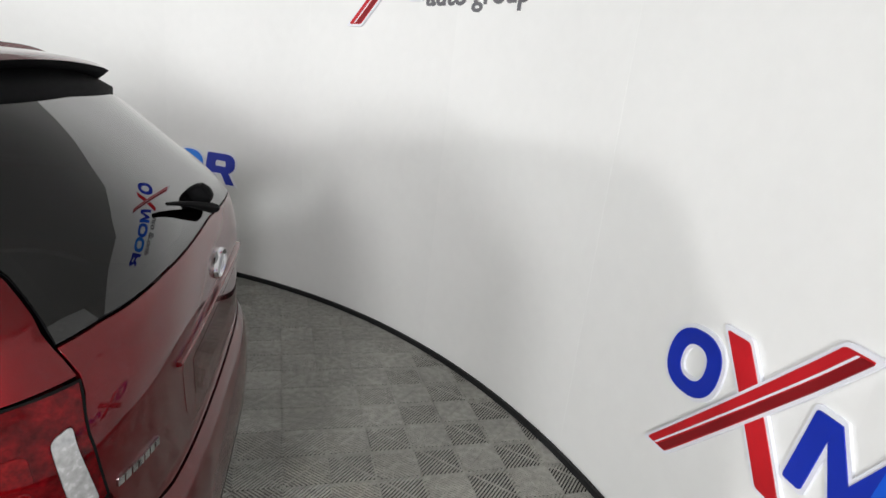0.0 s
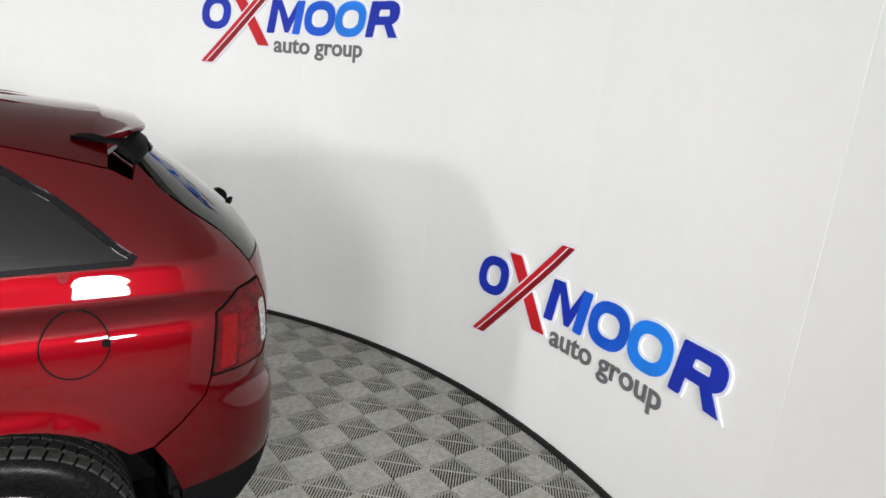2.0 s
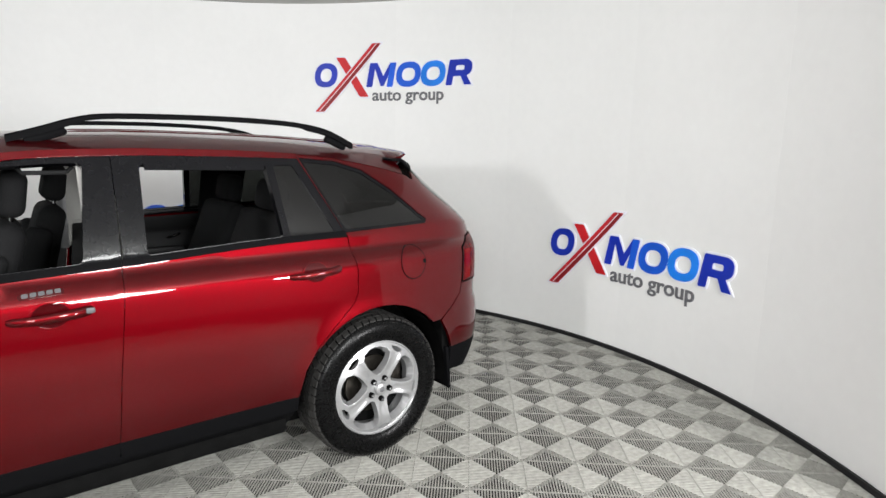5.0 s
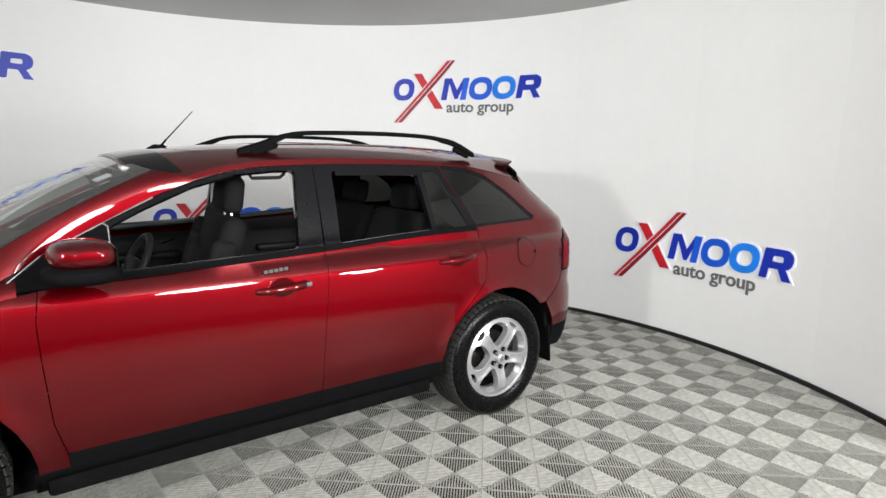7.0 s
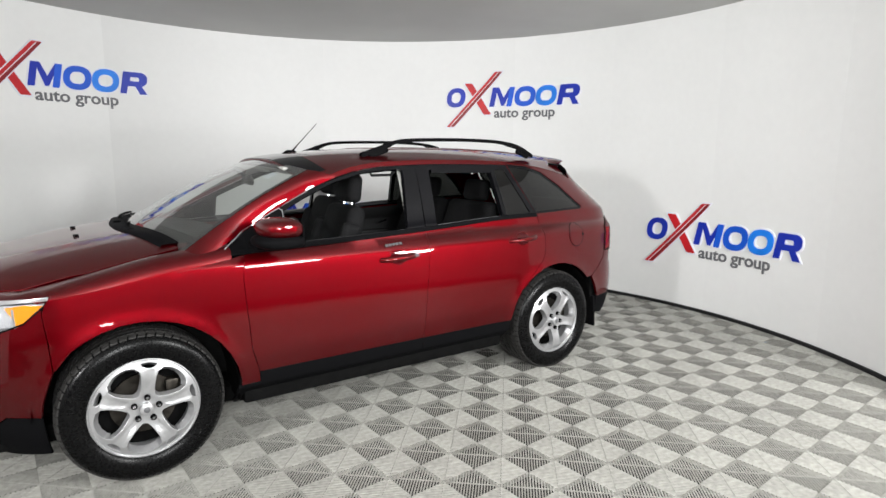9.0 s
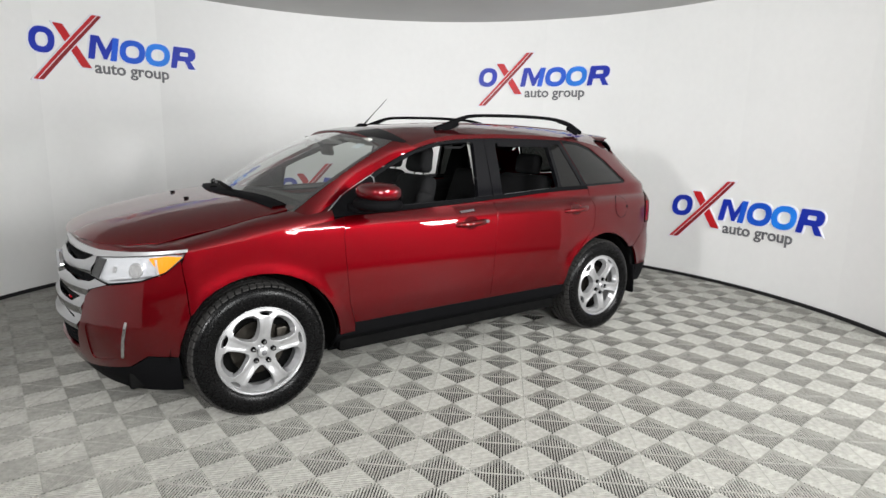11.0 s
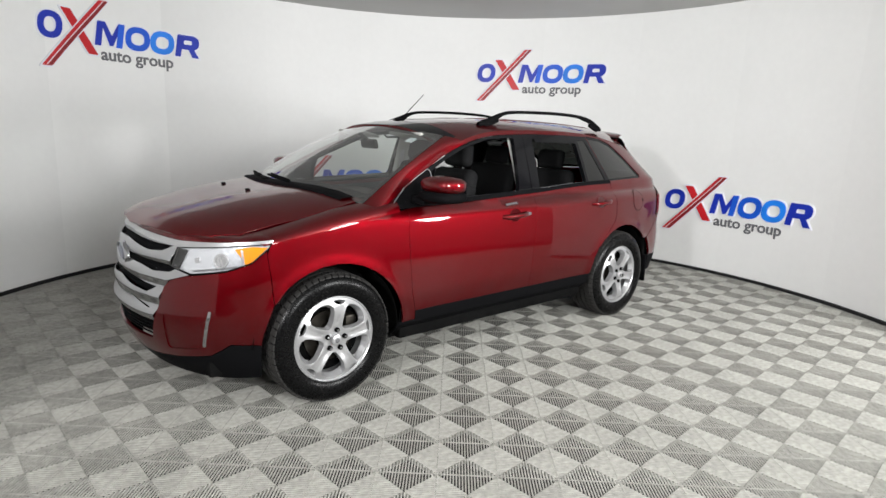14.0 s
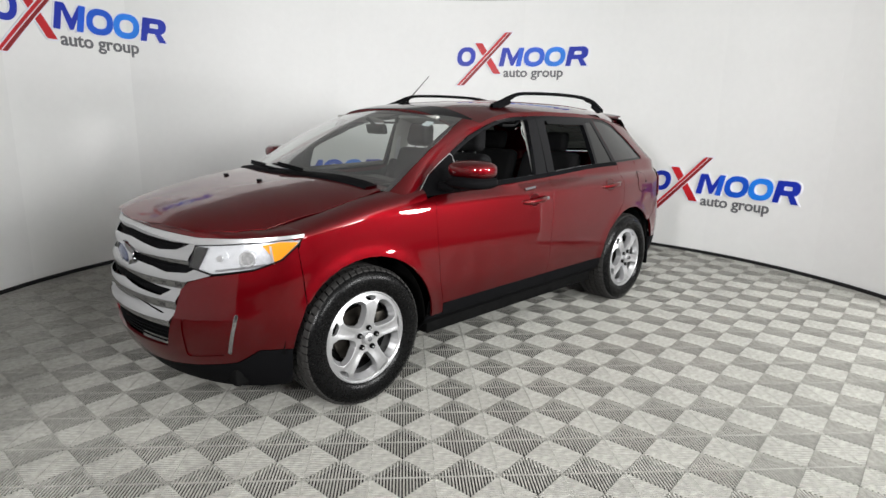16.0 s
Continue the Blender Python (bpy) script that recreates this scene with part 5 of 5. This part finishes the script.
for sgn in (-1, 1):
    sheet("cargo_side", loft([[Vector((x, sgn * (side(x, z) - 0.06), z)) for x in [1.1 + 0.1 * i for i in range(9)]] for z in (0.9, 1.05, 1.22)], lambda p, s=sgn: Vector((0, -s, 0)))[:2], TRIM)


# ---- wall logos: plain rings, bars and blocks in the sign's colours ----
def ring_shape(cx, cz, rx, rz, w, grow=0.0, lean=0.12, k=40):
    def loop(a, b):
        out = []
        for i in range(k):
            t = 2 * math.pi * i / k
            c, s = math.cos(t), math.sin(t)
            x, z = a * math.copysign(abs(c) ** 0.85, c), b * math.copysign(abs(s) ** 0.85, s)
            out.append((cx + x + lean * z, cz + z))
        return out
    return loop(rx + grow, rz + grow), [loop(rx - w - grow, rz - w * 0.9 - grow)[::-1]]


def bar_shape(p, q, w, grow=0.0, r=0.012):
    """A straight bar with level ends, w wide along u."""
    d = (q[0] - p[0]) / (q[1] - p[1])
    g = grow
    o = [(p[0] - w / 2 - d * g - g, p[1] - g), (p[0] + w / 2 - d * g + g, p[1] - g), (q[0] + w / 2 + d * g + g, q[1] + g), (q[0] - w / 2 + d * g - g, q[1] + g)]
    return rounded(o, r + g * 0.5, 3), []


def wall_logo(u0, z0, label):
    root = tagged(new("wall_logo"), label, "sign", "wall logos")

    def f(u, v):
        return wall_at(u0 + (u if u < 0.6 else 0.6 + (u - 0.6) * 0.957), z0 + v)

    def put(name, shape, mat, lift, parent=root, depth=0.014, step=0.035):
        lift += 0.006
        d = patch(shape[0], f, holes=shape[1], step=step, depth=depth, lift=lift, core=(CX, CY, z0 + 0.3), inward=True)
        return part(name, mesh_of(name, d[0], d[1], mat, d[2]), parent)

    shapes = [
        ("ring", ring_shape, (0.128, 0.372, 0.122, 0.122, 0.062), LOGO_NAVY, {}),
        ("block", bar_shape, ((0.602, 0.252), (0.648, 0.490), 0.068), LOGO_NAVY, {}),
        ("block", bar_shape, ((0.838, 0.252), (0.884, 0.490), 0.068), LOGO_BLUE, {}),
        ("ring", ring_shape, (1.058, 0.371, 0.142, 0.122, 0.066), LOGO_BLUE, {}),
        ("ring", ring_shape, (1.345, 0.371, 0.142, 0.122, 0.066), LOGO_SKY, {}),
        ("block", bar_shape, ((1.525, 0.252), (1.571, 0.490), 0.070), LOGO_NAVY, {}),
    ]
    for name, fn, args, mat, kw in shapes:
        back = put("backing", fn(*args, grow=0.014), LOGO_WHITE, 0.004)
        put(name, fn(*args, grow=0.0), mat, 0.008, back)
    # wedge between the two slanted blocks; bowl and foot after the last one
    wedge = [(0.648, 0.490), (0.70, 0.490), (0.765, 0.36), (0.848, 0.490), (0.89, 0.490), (0.77, 0.262), (0.735, 0.262)]
    back = put("backing", (grown(wedge, 0.013), []), LOGO_WHITE, 0.0035)
    put("wedge", (wedge, []), LOGO_NAVY, 0.0075, back)
    bowl = rounded([(1.575, 0.490), (1.745, 0.490), (1.795, 0.455), (1.790, 0.375), (1.735, 0.335), (1.55, 0.335), (1.556, 0.365)], 0.035, 4)
    slot = rounded([(1.610, 0.435), (1.705, 0.435), (1.705, 0.39), (1.602, 0.39)], 0.015, 3)
    back = put("backing", (grown(bowl, 0.014), [grown(slot, -0.012)[::-1]]), LOGO_WHITE, 0.0035)
    put("bowl", (bowl, [slot[::-1]]), LOGO_NAVY, 0.0075, back)
    foot = [(1.655, 0.345), (1.725, 0.345), (1.785, 0.252), (1.705, 0.252)]
    back = put("backing", (grown(foot, 0.014), []), LOGO_WHITE, 0.003)
    put("foot", (foot, []), LOGO_NAVY, 0.007, back)
    short = bar_shape((0.548, 0.155), (0.290, 0.548), 0.098)
    back = put("backing", bar_shape((0.548, 0.155), (0.290, 0.548), 0.098, 0.014), LOGO_WHITE, 0.009)
    put("short_bar", short, LOGO_RED, 0.012, back)
    back = put("backing", bar_shape((0.055, 0.0), (0.690, 0.683), 0.098, 0.014), LOGO_WHITE, 0.0125)
    put("long_bar", bar_shape((0.055, 0.0), (0.690, 0.683), 0.098), LOGO_RED, 0.0155, back)
    put("long_bar_edge", bar_shape((0.083, 0.004), (0.717, 0.678), 0.040, 0, 0.008), LOGO_DEEP, 0.017, back)
    put("long_bar_line", bar_shape((0.052, 0.006), (0.688, 0.677), 0.009, 0, 0.002), LOGO_WHITE, 0.0185, back)
    # the words under it
    curve_data = bpy.data.curves.new("lettering", "FONT")
    curve_data.body, curve_data.size, curve_data.extrude, curve_data.offset = "auto group", 0.168, 0.0, 0.003
    ob = bpy.data.objects.new("lettering", curve_data)
    scene.collection.objects.link(ob)
    bpy.context.view_layer.update()
    me = bpy.data.meshes.new_from_object(ob.evaluated_get(bpy.context.evaluated_depsgraph_get()))
    bpy.data.objects.remove(ob)
    xs = [v.co.x for v in me.vertices]
    k = 0.83 / (max(xs) - min(xs))
    flat = [((v.co.x - min(xs)) * k + 0.635, v.co.y * 1.0 + 0.118) for v in me.vertices]
    tris = [tuple(p.vertices) for p in me.polygons]
    verts = [f(u, v) for u, v in flat]
    inner = [Vector(p) + (Vector((CX, CY, p[2])) - Vector(p)).normalized() * 0.007 for p in verts]
    n = len(inner)
    edges = {}
    for q in tris:
        for i in range(len(q)):
            edges[(q[i], q[(i + 1) % len(q)])] = 1
    faces = tris + [(b, a, a + n, b + n) for a, b in edges if (b, a) not in edges]
    part("lettering", mesh_of("lettering", inner + [Vector(p) for p in verts], faces, LOGO_GREY), root)
    return root


wall_logo(-0.470, 0.461, "blue and red dealer logo mounted low on the white wall")
wall_logo(-3.139, 1.987, "blue and red dealer logo mounted high on the white wall")
wall_logo(-8.575, 2.02, "blue and red dealer logo high on the wall beside the front")
wall_logo(-5.875, 0.487, "blue and red dealer logo low on the wall behind the car")

# ---- floor tiles ----
PITCH, TILE_TURN, TILE_X, TILE_Y = 0.2824, -40.62, 1.032, -2.053


def tile_mesh():
    """A square vented tile: four triangles of thin ribs, each square to the edge it touches, a narrow rim and two rails below."""
    verts, faces = [], []
    half, n = PITCH / 2 - 0.0004, 20
    rib = PITCH / n * 0.45

    def bar(c, top, low):
        k = len(verts)
        verts.extend([(x, y, top) for x, y in c] + [(x, y, low) for x, y in c])
        faces.append((k, k + 1, k + 2, k + 3))
        faces.extend((k + i, k + 4 + i, k + 4 + (i + 1) % 4, k + (i + 1) % 4) for i in range(4))

    for q in range(4):
        c, s = (1, 0, -1, 0)[q], (0, 1, 0, -1)[q]

        def turned(pts):
            return [(x * c - y * s, x * s + y * c) for x, y in pts]

        for i in range(n):
            a = -half + (i + 0.5) * 2 * half / n
            x0, x1 = abs(a) - 0.002, half - 0.0012
            bar(turned([(x0, a - rib / 2), (x1, a - rib / 2), (x1, a + rib / 2), (x0, a + rib / 2)]), 0.0, -0.0055)
        bar(turned([(half - 0.0012, -half), (half, -half), (half, half - 0.0012), (half - 0.0012, half - 0.0012)]), 0.0, -0.0055)
        bar(turned([(0.0, -0.0014), (0.002, 0.0), (half - 0.0014, half - 0.003), (half - 0.003, half - 0.0014)]), -0.0050, -0.0255)
    return verts, faces


tv, tf = tile_mesh()
tile_me = mesh_of("tile", tv, tf, TILE, sharp=0)
tile_me.polygons.foreach_set("use_smooth", [False] * len(tile_me.polygons))
rest_v, rest_f, tiles = [], [], []
ca, sa = math.cos(radians(TILE_TURN)), math.sin(radians(TILE_TURN))
for i in range(-28, 29):
    for j in range(-28, 29):
        u, v = (i + 0.5) * PITCH, (j + 0.5) * PITCH
        x, y = TILE_X + u * ca - v * sa, TILE_Y + u * sa + v * ca
        if math.hypot(x - CX, y - CY) > WALL_R + 0.25 and not (y < -2.5 and math.hypot(x - CX, y - CY) < 5.6):
            continue
        tiles.append((x, y))
tiles.sort(key=lambda p: math.hypot(p[0] - 0.3, p[1] + 2.2))
for k, (x, y) in enumerate(tiles):
    if k < 300:
        ob = part("tile", tile_me, floor)
        ob.matrix_basis = pose(x, y, 0, 0, 0, TILE_TURN)
    else:
        b = len(rest_v)
        rest_v += [(x + p[0] * ca - p[1] * sa, y + p[0] * sa + p[1] * ca, p[2]) for p in tv]
        rest_f += [tuple(a + b for a in q) for q in tf]
rest = mesh_of("tiles", rest_v, rest_f, TILE, sharp=0)
rest.polygons.foreach_set("use_smooth", [False] * len(rest.polygons))
tagged(part("tiles", rest, floor), kind="stuff")
